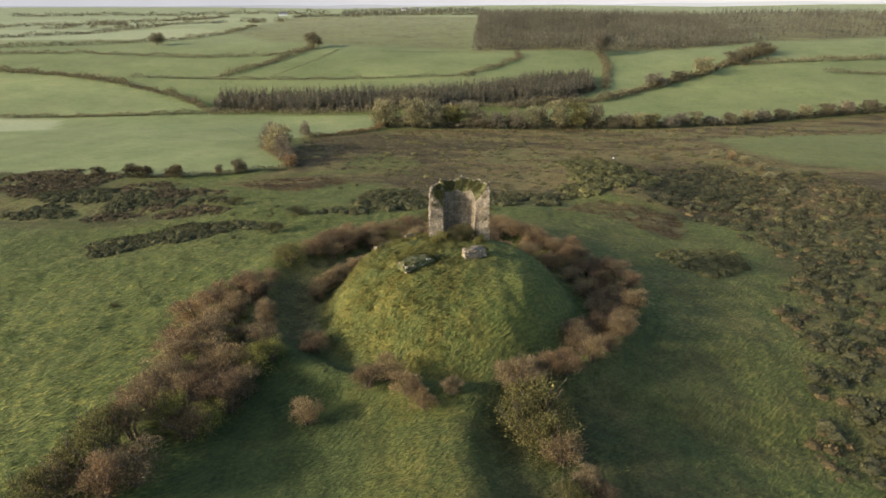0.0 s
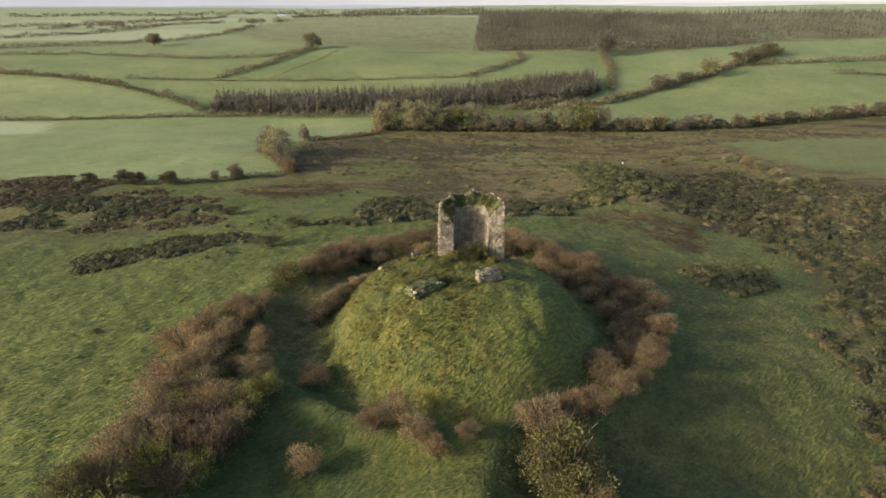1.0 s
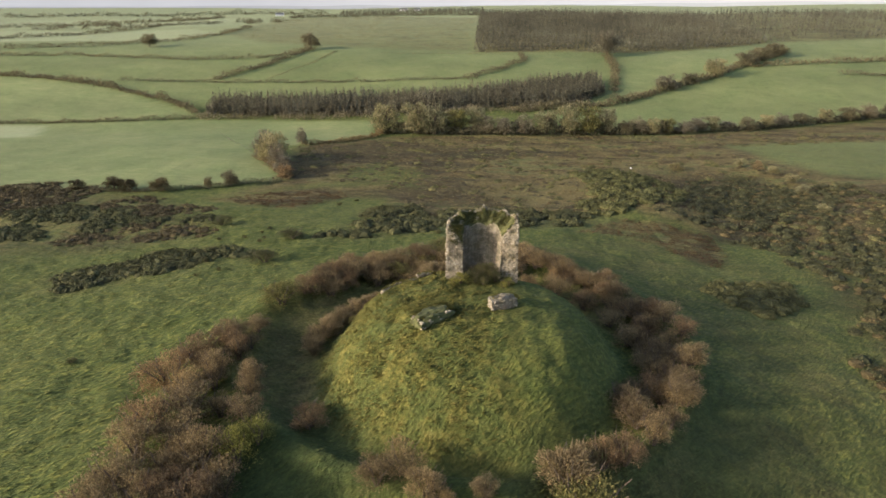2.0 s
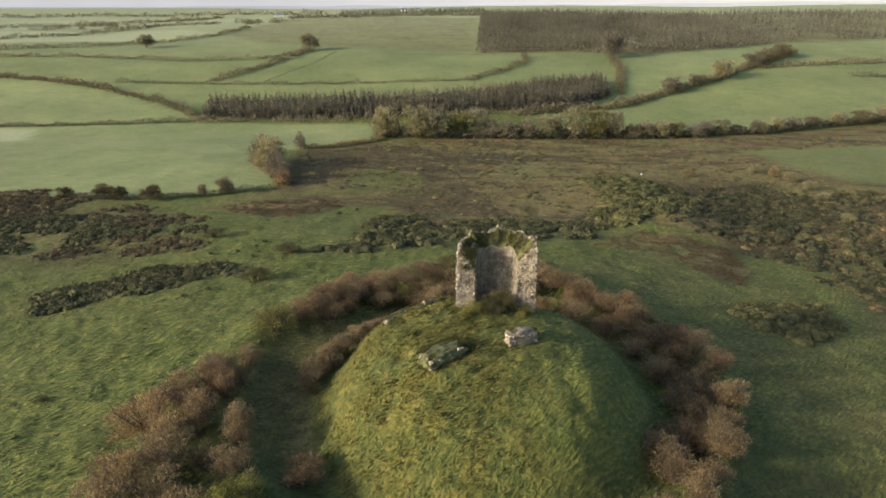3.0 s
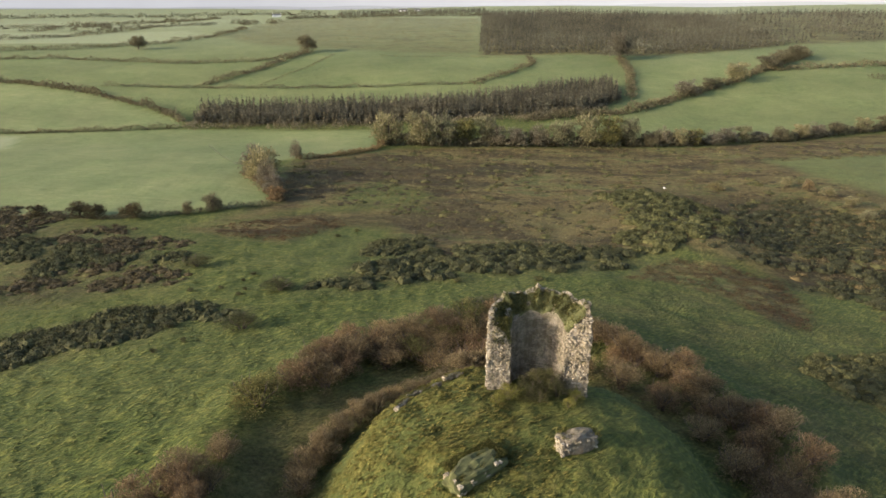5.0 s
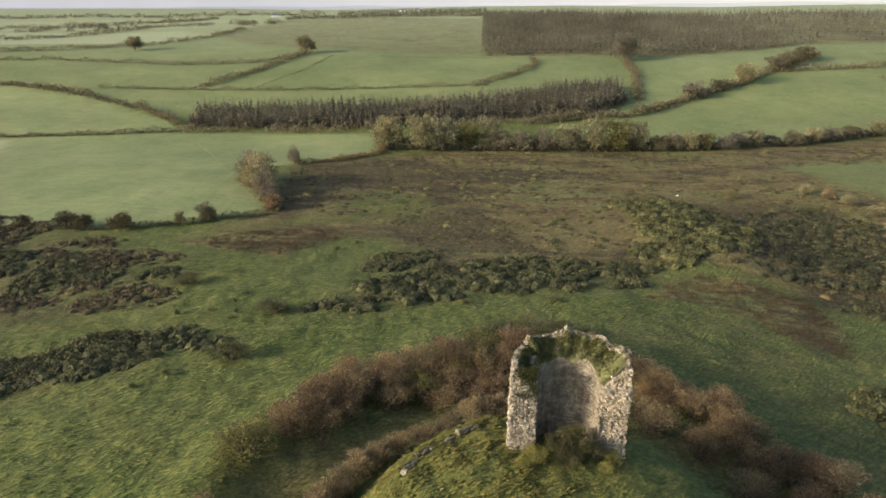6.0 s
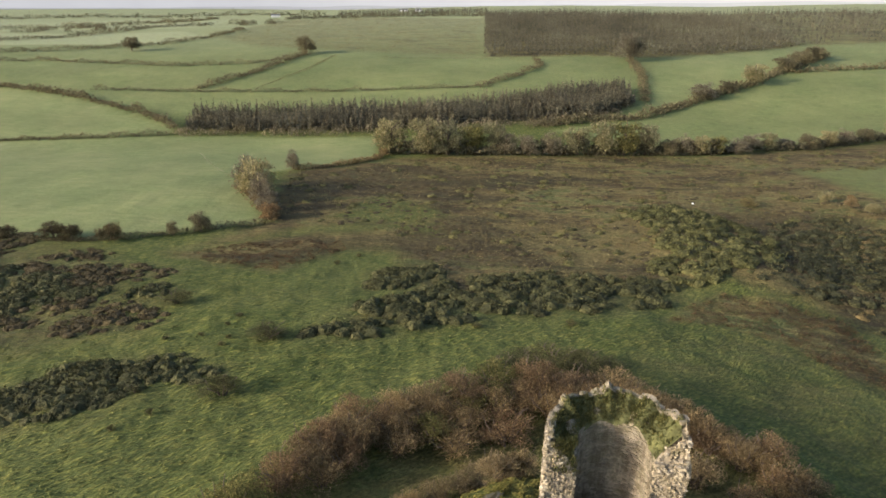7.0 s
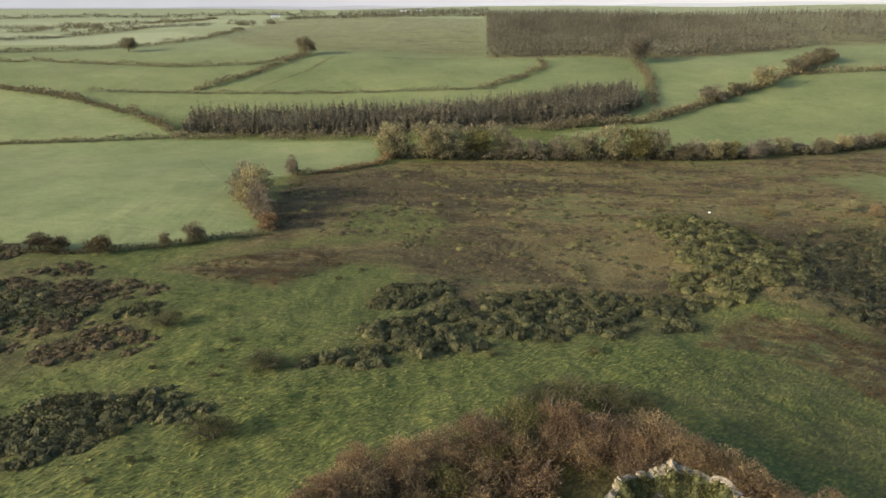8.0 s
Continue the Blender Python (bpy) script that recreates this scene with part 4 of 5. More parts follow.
for x, y, k, w, h in [(-28.5, 82.2, "lime", 4.6, 4), (-36, 70, "lime", 4.4, 4.6), (-31.5, 69.5, "lime", 4.2, 4.2), (-26.5, 84.5, "lime", 3.4, 3.4), (-19, 72.2, "hawthorn", 3.6, 3.2), (-21.3, 89.4, "bramble", 4.4, 2.6),
                      (-11.3, 77.6, "hawthorn", 4, 2.8), (-8.3, 79.5, "hawthorn", 4.4, 3), (-5.5, 75.2, "dry", 3.8, 2.8), (-3.4, 73, "hawthorn", 3.4, 2.6), (0.8, 74.6, "dry", 2.2, 2.2),
                      (12.1, 72.7, "ivy", 8.2, 5.8), (10.4, 70.2, "ivy", 6.5, 5), (13.2, 67.6, "ivy", 6, 4.6), (10, 77.3, "dry", 5, 3.8), (14.6, 65.5, "dry", 4.5, 3.6), (12.4, 80, "dry", 4.4, 3.2),
                      (16.9, 60.8, "dry", 3.2, 2.6), (14.2, 58.8, "ivy", 3.8, 2.6), (18.6, 59.3, "bramble", 3, 2), (-34.2, 107.8, "hawthorn", 3.6, 2.4), (-34.5, 113, "hawthorn", 3.6, 2.2)]:
    bush(k, x, y, w * 1.4, h * 1.25, rng)
for x, y, w, h in [(1.4, 111.2, 3.4, 2.6), (3.2, 112.0, 4.2, 3.1), (4.6, 111.2, 2.8, 2.3), (2.6, 110.4, 3.0, 1.8)]:
    bush("gorse", x, y, w, h, rng, "ivy_shrub", "dark ivy shrub growing at the foot of the broken tower", "shrubs at the tower")
for x, y, w, h in [(-0.9, 110.4, 2.6, 2.0), (6.6, 110.9, 2.0, 1.9), (-2.2, 109.6, 1.8, 1.2), (5.6, 109.4, 1.6, 1.2)]:
    bush("lime", x, y, w, h, rng, "tall_grass_clump", "yellow-green tall weeds at the tower's foot", "shrubs at the tower")
for x, y, w, h in [(-43.8, 151.8, 7.6, 2.8), (-42.5, 172, 7.6, 2.5), (-68, 195, 8, 2.6), (6, 159, 10, 2.6), (11, 158.5, 9, 2.4), (1, 159.5, 8, 2.2), (15, 157.5, 6, 1.8), (-62.5, 107, 2.2, 0.8), (-56, 143, 1.6, 0.9), (-52.5, 147, 1.8, 0.9), (-55.1, 173.9, 1.6, 0.9), (-49.4, 171.8, 1.4, 0.8), (-49.8, 169.1, 1.9, 0.9), (-51.1, 183.7, 1.8, 0.9), (-52, 179.3, 1.4, 0.8), (-61.4, 173.1, 1.7, 0.9), (-57.6, 153.3, 2.6, 1.3), (-4.9, 175.6, 2.2, 0.9), (12.7, 176.8, 2.4, 1.1), (-38.5, 224.3, 2.2, 1.0), (-33.9, 231.8, 2.0, 0.9)]:
    bush("gorse", x, y, w, h, rng, label="low dark gorse bush in the pasture", group="gorse in the pasture")


def tree(x, y, tall, wide, mat, rng, label, group, name="ash_tree"):
    k = rng.randrange(3)
    key = ("tree", mat.name, k)
    if key not in MADE:
        g = np.random.RandomState(k * 31 + len(mat.name))
        paths = [([(0, 0, -0.03), (0.01, 0, 0.25), (0.0, 0.01, 0.6), (0.02, 0, 0.9)], (0.035, 0.024, 0.014, 0.003))]
        for j in range(9):
            a, z = g.uniform(0, 6.28), g.uniform(0.2, 0.6)
            d = g.uniform(0.25, 0.42)
            paths.append(([(0, 0, z), (d * 0.5 * math.cos(a), d * 0.5 * math.sin(a), z + 0.13), (d * math.cos(a), d * math.sin(a), z + 0.3)], (0.014, 0.009, 0.002)))
        v, f = tubes(paths)
        MADE[key] = (crown_mesh("crown", k * 17 + len(mat.name), 34, 2300, 0.06, mat, 1.0, 0.3, 1.3), mesh_np("trunk", v, f, M_BARK))
    crown, trunk = MADE[key]
    ob = tagged(new(name), label, "tree", group)
    ob.matrix_basis = pose(x, y, ground_at(x, y), 0, 0, rng.uniform(0, 360)) @ Matrix.Diagonal((wide, wide, tall, 1))
    part("crown", crown, ob)
    part("trunk", trunk, ob, "grey-brown trunk with limbs")
    return ob


for x, y, h, w, m in [(-80, 298, 12, 12, M_YELLOW), (-85, 306, 10.5, 10, M_ASH), (-75, 287, 8.5, 9, M_ASH), (-70, 277, 6.5, 8, M_ASH), (-67, 268, 4.5, 7, M_RUSSET), (-88, 316, 6, 6, M_ASH),
                      (-76, 342, 7, 6, M_ASH), (-36, 382, 12, 14, M_YELLOW), (-18, 378, 13, 15, M_YELLOW), (-8, 376, 12, 13, M_YELLOW), (3, 378, 10, 12, M_OLIVE), (15, 380, 11, 11, M_YELLOW),
                      (30, 374, 7, 12, M_ASH), (42, 374, 7.5, 12, M_ASH), (54, 373, 10, 11, M_YELLOW), (66, 372, 12, 12, M_YELLOW), (76, 371, 12, 12, M_OLIVE), (86, 371, 11, 11, M_YELLOW),
                      (98, 369, 6, 9, M_HEDGE), (112, 369, 7, 8, M_YELLOW), (130, 372, 5, 13, M_ASH), (205, 521, 12, 15, M_YELLOW), (158, 489, 9, 14, M_ASH), (180, 505, 7, 12, M_HEDGE), (244, 556, 9, 16, M_HEDGE), (262, 572, 10, 16, M_HEDGE), (285, 596, 10, 16, M_HEDGE), (140, 600, 18, 22, M_LARCH),
                      (-128, 645, 13, 15, M_HEDGE), (-126, 248, 4.6, 8, M_SCRUB), (-120, 247, 4.2, 7, M_SCRUB), (-108, 246, 4.4, 7.5, M_SCRUB), (-92, 251, 3.8, 3.5, M_HEDGE), (-85, 255, 5.2, 6.5, M_HEDGE), (-140, 249, 3.4, 6, M_SCRUB), (-300, 690, 11, 14, M_HEDGE),
                      (141, 380, 6, 11, M_ASH), (150, 381, 6.5, 9, M_YELLOW), (172, 385, 5.5, 10, M_HEDGE), (184, 390, 6.2, 9, M_YELLOW), (196, 396, 5.5, 11, M_ASH), (244, 410, 6, 12, M_HEDGE), (258, 414, 6.5, 11, M_ASH), (276, 418, 6, 12, M_HEDGE), (20, 376, 8, 11, M_ASH), (104, 370, 7, 9, M_ASH), (120, 371, 6.5, 9, M_OLIVE), (228, 406, 6, 10, M_YELLOW), (210, 402, 5, 9, M_HEDGE), (160, 384, 4, 10, M_ASH), (-86, 258, 3, 4, M_HEDGE), (94, 280, 2.4, 6.5, M_STRAW), (121, 281, 3.5, 5, M_YELLOW), (126, 275, 3.6, 5, M_TAN), (128, 267, 3.2, 5, M_YELLOW), (129, 254, 3.2, 5, M_YELLOW), (126, 241, 3, 5, M_YELLOW), (117, 212, 2.4, 4.5, M_YELLOW)]:
    tree(x, y, h * (1.6 if 365 < y < 420 else 1.35), w * (1.3 if h >= 9 else 1.1), m, rng, "hedgerow tree with a thinning autumn crown" if h > 6 else "low round hedgerow thorn tree", "hedgerow trees", "ash_tree" if h > 6 else "thorn_tree")


def hedge(points, wide, tall, mat, seed, per=14, gaps=0.08, label="overgrown field hedge of thorn and bramble"):
    """A hedge along a line: one mesh of many leaf sprays, of uneven height, with gaps."""
    g = np.random.RandomState(seed)
    pts = np.array(points, float)
    seg = np.hypot(*np.diff(pts, axis=0).T)
    total = seg.sum()
    n = int(total * per * 1.35)
    s = g.uniform(0, total, n)
    cum = np.concatenate([[0], np.cumsum(seg)])
    x, y = np.interp(s, cum, pts[:, 0]), np.interp(s, cum, pts[:, 1])
    swell = np.clip(0.62 + 0.45 * waves(s, s * 0, 26, seed) + 0.3 * waves(s, s * 0, 7, seed + 1), 0.25, 1.7)
    keep = g.uniform(size=n) > gaps
    x, y, swell = x[keep], y[keep], swell[keep]
    n = len(x)
    x, y = x + g.normal(size=n) * wide * 0.28, y + g.normal(size=n) * wide * 0.28
    z = height(x, y) + tall * swell * g.uniform(0, 1, n) ** 0.8
    size = 0.24 * tall * g.uniform(0.6, 1.3, n)
    v, f = cards(np.stack([x, y, z], 1), g.normal(size=(n, 3)) + np.array([0, 0, 0.5]), size, size * 0.7, g)
    return tagged(new("hedge", mesh_np("hedge", v, f, mat)), label, "hedge", "field hedges")


for k, (pts, w, h, m, per) in enumerate([
        ([(-330, 256), (-181, 251), (-139, 248), (-123, 246), (-108, 246), (-92, 252), (-67, 263)], 2.5, 2.0, M_HEDGE, 30),
        ([(-66, 266), (-79, 292), (-90, 310)], 4, 3.5, M_HAW, 40),
        ([(-287, 410), (-252, 412), (-200, 418), (-164, 424)], 3, 3.2, M_HEDGE, 16),
        ([(-76, 341), (-59, 349), (-42, 365), (-38, 380)], 3, 3.0, M_HAW, 30),
        ([(-520, 545), (-367, 538), (-312, 523), (-255, 498), (-216, 477), (-184, 456), (-164, 436)], 5, 5.0, M_HEDGE, 14),
        ([(-38, 381), (0, 376), (50, 374), (120, 369)], 6, 6.5, M_HEDGE, 26),
        ([(117, 371), (136, 381), (163, 381), (194, 394), (227, 405), (261, 414), (330, 424)], 5, 5.0, M_HEDGE, 20),
        ([(42, 432), (107, 448), (157, 487), (203, 520), (244, 557), (306, 617)], 7, 5.0, M_HEDGE, 20),
        ([(118, 480), (134, 544), (140, 602)], 7, 4.5, M_HEDGE, 14),
        ([(66, 611), (65, 578), (40, 540), (14, 515)], 6, 4, M_HEDGE, 12),
        ([(-249, 514), (-195, 513), (-137, 513), (-57, 510), (23, 514)], 3.5, 3.0, M_HEDGE, 12),
        ([(-179, 519), (-150, 566), (-126, 644)], 7, 4.5, M_HEDGE, 14),
        ([(-139, 520), (-113, 574), (-102, 634)], 2, 1.6, M_HEDGE, 10),
        ([(-416, 615), (-336, 624), (-264, 605), (-222, 590), (-163, 597), (-130, 630)], 4, 3.6, M_HEDGE, 12),
        ([(-60, 624), (6, 623), (60, 612)], 3, 1.6, M_HEDGE, 8),
        ([(-620, 655), (-443, 657), (-367, 684), (-290, 744), (-262, 801), (-255, 900)], 6, 5, M_HEDGE, 9),
        ([(-700, 740), (-520, 770), (-440, 850), (-398, 967), (-330, 1010)], 8, 6, M_HEDGE, 8),
        ([(-900, 900), (-640, 940), (-460, 1100), (-430, 1330)], 10, 7, M_HEDGE, 6),
        ([(-265, 1176), (-191, 1210), (64, 1130)], 10, 8, M_HEDGE, 8),
        ([(-900, 1400), (-500, 1500), (-250, 1450)], 14, 10, M_HEDGE, 4),
        ([(-131, 383), (-114, 350), (-99, 327)], 1.6, 0.35, M_FENCE, 40),
        ([(242, 550), (381, 571), (520, 590)], 8, 5, M_HEDGE, 10),
        ([(300, 520), (420, 500), (560, 520)], 6, 4, M_HEDGE, 10)]):
    hedge(pts, w, h, m, 50 + k, per)


# ---- plantations ----
def conifers(name, area, spacing, tall, mat, seed, blades, label, gaps=-9.0):
    """A stand of conifers: each has a trunk and whorls of drooping sprays."""
    g = np.random.RandomState(seed)
    px, py = np.array(area).T
    xs, ys = np.meshgrid(np.arange(px.min(), px.max(), spacing), np.arange(py.min(), py.max(), spacing))
    x, y = xs.ravel() + g.normal(size=xs.size) * spacing * 0.3, ys.ravel() + g.normal(size=xs.size) * spacing * 0.3
    keep = (inside(x, y, area, 2) > 0.5) & (g.uniform(size=x.size) > 0.06) & (waves(x, y, 70, 31) > gaps)
    x, y = x[keep], y[keep]
    h = tall * g.uniform(0.68, 1.1, len(x)) * (1 + 0.24 * waves(x, y, 60, seed))
    z = height(x, y)
    n = len(x)
    f = g.uniform(0.12, 0.97, (n, blades))
    a = g.uniform(0, 6.28, (n, blades))
    rad = (1 - f) * h[:, None] * 0.17 + 0.4
    P = np.stack([np.repeat(x[:, None], blades, 1), np.repeat(y[:, None], blades, 1), z[:, None] + f * h[:, None]], -1).reshape(-1, 3)
    W = np.stack([np.cos(a), np.sin(a), np.full(a.shape, -0.35) + 0.9 * (f > 0.85)], -1).reshape(-1, 3)
    L = rad.ravel() * g.uniform(0.8, 1.3, rad.size)
    v, fc = cards(P, W, L, np.maximum(L * 0.75, 0.35), g, 0.3)
    tv, tf = [], []
    for k in range(3):
        tv.append(np.stack([x + 0.16 * math.cos(k * 2.1), y + 0.16 * math.sin(k * 2.1), z - 0.3], 1))
    tv = np.stack(tv + [np.stack([x, y, z + h], 1)], 1).reshape(-1, 3)
    i = np.arange(n)[:, None] * 4
    tf = np.concatenate([i + [0, 1, 3], i + [1, 2, 3], i + [2, 0, 3]], 1).reshape(-1, 3)
    return tagged(new(name, mesh_np(name, np.concatenate([v, tv]), np.concatenate([fc, tf + len(v)]), mat)), label, "forest", kind="stuff")


conifers("larch_plantation", PLANTATION, 3.0, 9.5, M_LARCH, 1, 30, "dense brown larch plantation")
conifers("spruce_plantation", PLANTATION, 3.6, 9, M_CONIFER, 7, 30, "grey-green spruces among the larches")
conifers("spruce_forest", FOREST, 5.4, 11.5, M_CONIFER, 2, 15, "dark spruce forest on the far slope")
conifers("spruce_forest", FOREST_OPEN, 8.5, 10, M_CONIFER, 3, 16, "open spruce forest with clearings on the far plateau", -0.2)
conifers("spruce_forest", [(-190, 1240), (60, 1190), (90, 1520), (-230, 1520)], 10, 9, M_CONIFER, 4, 14, "dark wood along the far skyline")


# ---- gorse and bracken on the heath ----
def clumps(name, areas, spacing, size, mat, seed, label, per=46, fill=0.55, patch=16.0, dome=False, heart_in=True, flat=0.72):
    """Low shrubs scattered in uneven drifts over the given areas."""
    g = np.random.RandomState(seed)
    X, Y, E = [], [], []
    for poly in areas:
        px, py = np.array(poly).T
        n = int((px.max() - px.min()) * (py.max() - py.min()) / spacing ** 2)
        x, y = g.uniform(px.min(), px.max(), n), g.uniform(py.min(), py.max(), n)
        drift = waves(x, y, patch, seed) + 0.7 * waves(x, y, patch * 0.35, seed + 1)
        keep = (inside(x, y, poly, 2) > 0.5) & (drift > np.quantile(drift, 1 - fill))
        X.append(x[keep]), Y.append(y[keep]), E.append(inside(x[keep], y[keep], poly, 3.5) if dome else np.ones(keep.sum()))
    x, y = np.concatenate(X), np.concatenate(Y)
    n = len(x)
    r = size * (g.uniform(0.75, 1.15, n) * (0.2 + 0.9 * np.concatenate(E)) if dome else g.uniform(0.5, 1.35, n))
    # the heart of each shrub: a low uneven dome of three rings
    c0 = np.stack([x, y, height(x, y) - 0.1], 1)
    ang = (np.arange(9) * 2 * math.pi / 9)[None, None, :] + g.uniform(0, 6.28, (n, 1, 1))
    lat = np.array([-0.12, 0.42, 0.95])[None, :, None]
    rad = r[:, None, None] * 0.95 * g.uniform(0.78, 1.12, (n, 3, 9))
    ring = np.stack([rad * np.cos(lat) * np.cos(ang), rad * np.cos(lat) * np.sin(ang), rad * np.sin(lat) * flat + 0 * ang], -1).reshape(n, 27, 3)
    heart = np.concatenate([ring, np.stack([0 * r, 0 * r, 0.94 * flat * r], 1)[:, None, :]], 1) + c0[:, None, :]
    tri = []
    for k in range(2):
        for j in range(9):
            a, b = 9 * k + j, 9 * k + (j + 1) % 9
            tri += [(a, b, b + 9), (a, b + 9, a + 9)]
    tri += [(18 + j, 18 + (j + 1) % 9, 27) for j in range(9)]
    hv, hf = heart.reshape(-1, 3), (np.array(tri)[None] + 28 * np.arange(n)[:, None, None]).reshape(-1, 3)
    d = unit(g.normal(size=(n, per, 3)).reshape(-1, 3)).reshape(n, per, 3)
    d[..., 2] = np.abs(d[..., 2])
    rr = r[:, None, None] * g.uniform(0.84, 1.08, (n, per, 1))
    c = np.stack([x, y, height(x, y) - 0.05], 1)[:, None, :]
    P = (c + d * rr * np.array([1, 1, flat if heart_in else 0.95])).reshape(-1, 3)
    L = np.repeat(r, per) * g.uniform(0.2, 0.43, n * per) * min(1.0, 5.5 / per ** 0.5)
    out = d.reshape(-1, 3)
    v, f = cards(P, np.cross(out, g.normal(size=(n * per, 3))) + 0.35 * out, L, L * 0.75, g, face=out + g.normal(size=(n * per, 3)) * 0.3)
    if heart_in:
        v, f = np.concatenate([hv, v]), np.concatenate([hf, f + len(hv)])
    return tagged(new(name, mesh_np(name, v, f, mat)), label, "scrub", kind="stuff")


HEATH_LOW = [[(-72, 275), (-72, 335), (-42, 360), (0, 370), (120, 362), (190, 380), (260, 350), (130, 322), (150, 240), (200, 200), (100, 178), (60, 205), (13, 207), (-12, 200), (-20, 250)]]
clumps("gorse_thicket", GORSE_DENSE[:2], 1.75, 1.6, M_GORSE, 1, "dense dark green gorse thicket on the slope", 44, 0.78, 11)
clumps("gorse_thicket", GORSE_DENSE[2:3], 2.3, 1.75, M_FURZE, 14, "olive gorse bushes crowding the ridge of the heath", 36, 0.85, 9)
clumps("gorse_thicket", GORSE_DENSE[3:], 2.1, 1.4, M_GORSE_SHADE, 15, "gorse on the shaded side of the ridge, shade in its colour", 26, 0.9, 12, False, True, 0.5)
clumps("gorse_thicket", OVALS, 1.6, 1.5, M_GORSE, 12, "dark gorse thickets in the rough pasture", 36, 1.0, 20, True)
clumps("bramble_scrub", OVALS_BROWN, 2.2, 1.5, M_SCRUB, 13, "brown scrub of old gorse and bramble in the pasture", 26, 1.0, 20, True, True, 0.55)
clumps("gorse_scrub", GORSE_PATCH[:1], 1.6, 1.7, M_GORSE, 16, "dark gorse thicket in the rough grass", 60, 1.0, 18, True, True, 0.8)
clumps("gorse_scrub", GORSE_PATCH[1:], 2.3, 1.5, M_GORSE_SHADE, 2, "drifts of gorse in rough grass, shade in its colour", 26, 0.66, 13, False, True, 0.6)
clumps("bramble_scrub", GORSE_PATCH[1:], 3.6, 1.2, M_SCRUB, 24, "brown bramble among the gorse", 20, 0.55, 11, False, True, 0.5)
clumps("heath_scrub", HEATH_LOW, 2.8, 1.1, M_SCRUB, 3, "low heather and brown gorse over the heath", 8, 0.36, 15, False, True, 0.3)
clumps("heath_scrub", HEATH_LOW, 4.6, 1.5, M_GORSE, 33, "scattered low gorse bushes on the heath", 22, 0.3, 22, False, True, 0.42)
clumps("heather", HEATH_DARK[:3], 2.3, 0.8, M_SCRUB, 34, "dark brown heather drifts", 8, 0.6, 14, False, True, 0.32)
clumps("heath_tussock", HEATH_LOW, 1.8, 0.65, M_STRAW, 6, "bleached moor grass on the brown heath", 9, 0.4, 11, False, False)
clumps("bracken", BRACKEN, 0.9, 0.5, M_BRACKEN, 4, "collapsed russet bracken", 22, 0.8, 12, False, False)
clumps("bracken", HEATH_LOW, 2.3, 0.65, M_BRACKEN, 5, "collapsed russet bracken", 11, 0.4, 26, False, False)


clumps("copse_edge", [[(-166, 424), (-60, 420), (-18, 422), (-18, 429), (-60, 429), (-166, 433)], [(-18, 422), (40, 430), (84, 445), (112, 470), (108, 478), (80, 454), (40, 440), (-18, 430)]], 4.2, 3.2, M_ASH, 17, "round bushes and thin trees along the plantation's edge", 60, 0.75, 18, False, False)
clumps("copse_edge", [[(-166, 424), (-60, 421), (-18, 423), (-18, 429), (-60, 429), (-166, 433)], [(-18, 423), (40, 431), (84, 446), (112, 470), (108, 478), (80, 454), (40, 440), (-18, 430)]], 6.5, 3.4, M_HEDGE, 18, "dark bushes along the plantation's edge", 60, 0.6, 14, False, False)
clumps("far_copse", [[(-560, 900), (-430, 930), (-420, 1010), (-540, 1020)], [(-310, 990), (-240, 1000), (-250, 1090), (-320, 1080)], [(-700, 760), (-560, 770), (-560, 830), (-700, 820)]], 12, 5.5, M_HEDGE, 3, "copse of round-headed trees far off", 60, 0.6, 60, False, False)
clumps("young_plantation", [FELL], 6.0, 1.6, M_STRAW, 9, "rows of young saplings in rough grass", 6, 0.6, 30, False, False)


def tussocks(name, poly, count, size, mat, seed, label, keep_out=None, per=4, gap=-0.5, thin=0.5, up=0.08):
    """Grass tussocks bent over by the wind."""
    g = np.random.RandomState(seed)
    px, py = np.array(poly).T
    x, y = g.uniform(px.min(), px.max(), count), g.uniform(py.min(), py.max(), count)
    keep = (inside(x, y, poly, 12) > g.uniform(0.25, 0.95, count)) & (waves(x, y, 9, seed) + g.normal(size=count) * 0.5 > gap)
    if keep_out:
        keep &= keep_out(x, y)
    x, y = x[keep], y[keep]
    n = len(x)
    s = size * g.uniform(0.5, 1.5, n)
    a = g.uniform(0, 6.28, (n, per))
    c = np.repeat(np.stack([x, y, height(x, y) - 0.04], 1), per, 0)
    W = np.stack([np.cos(a) * 0.45 + 0.8, np.sin(a) * 0.45 - 0.45, g.uniform(up, up + 0.26, (n, per))], -1).reshape(-1, 3)
    c = c + np.stack([-0.25 * np.cos(a) - 0.2, -0.25 * np.sin(a) + 0.1, np.full(a.shape, 0.0)], -1).reshape(-1, 3) * np.repeat(s, per)[:, None] * 1.6
    L = np.repeat(s, per) * g.uniform(0.6, 1.2, n * per)
    v, f = cards(c, W, L, L * thin, g, 0.12, np.array([-0.25, -0.15, 1.0]) + g.normal(size=(n * per, 3)) * 0.3)
    return tagged(new(name, mesh_np(name, v, f, mat)), label, "grass", kind="stuff")


tussocks("tussock_grass", [(-190, 40), (-46, 36), (-38, 90), (-40, 110), (-34, 132), (-16, 164), (20, 165), (44, 176), (0, 184), (-40, 182), (-56, 230), (-100, 215), (-120, 140)], 46000, 0.44, M_GRASS, 21, "windswept tussocky pasture grass", None, 5, -0.5, 0.34, 0.2)
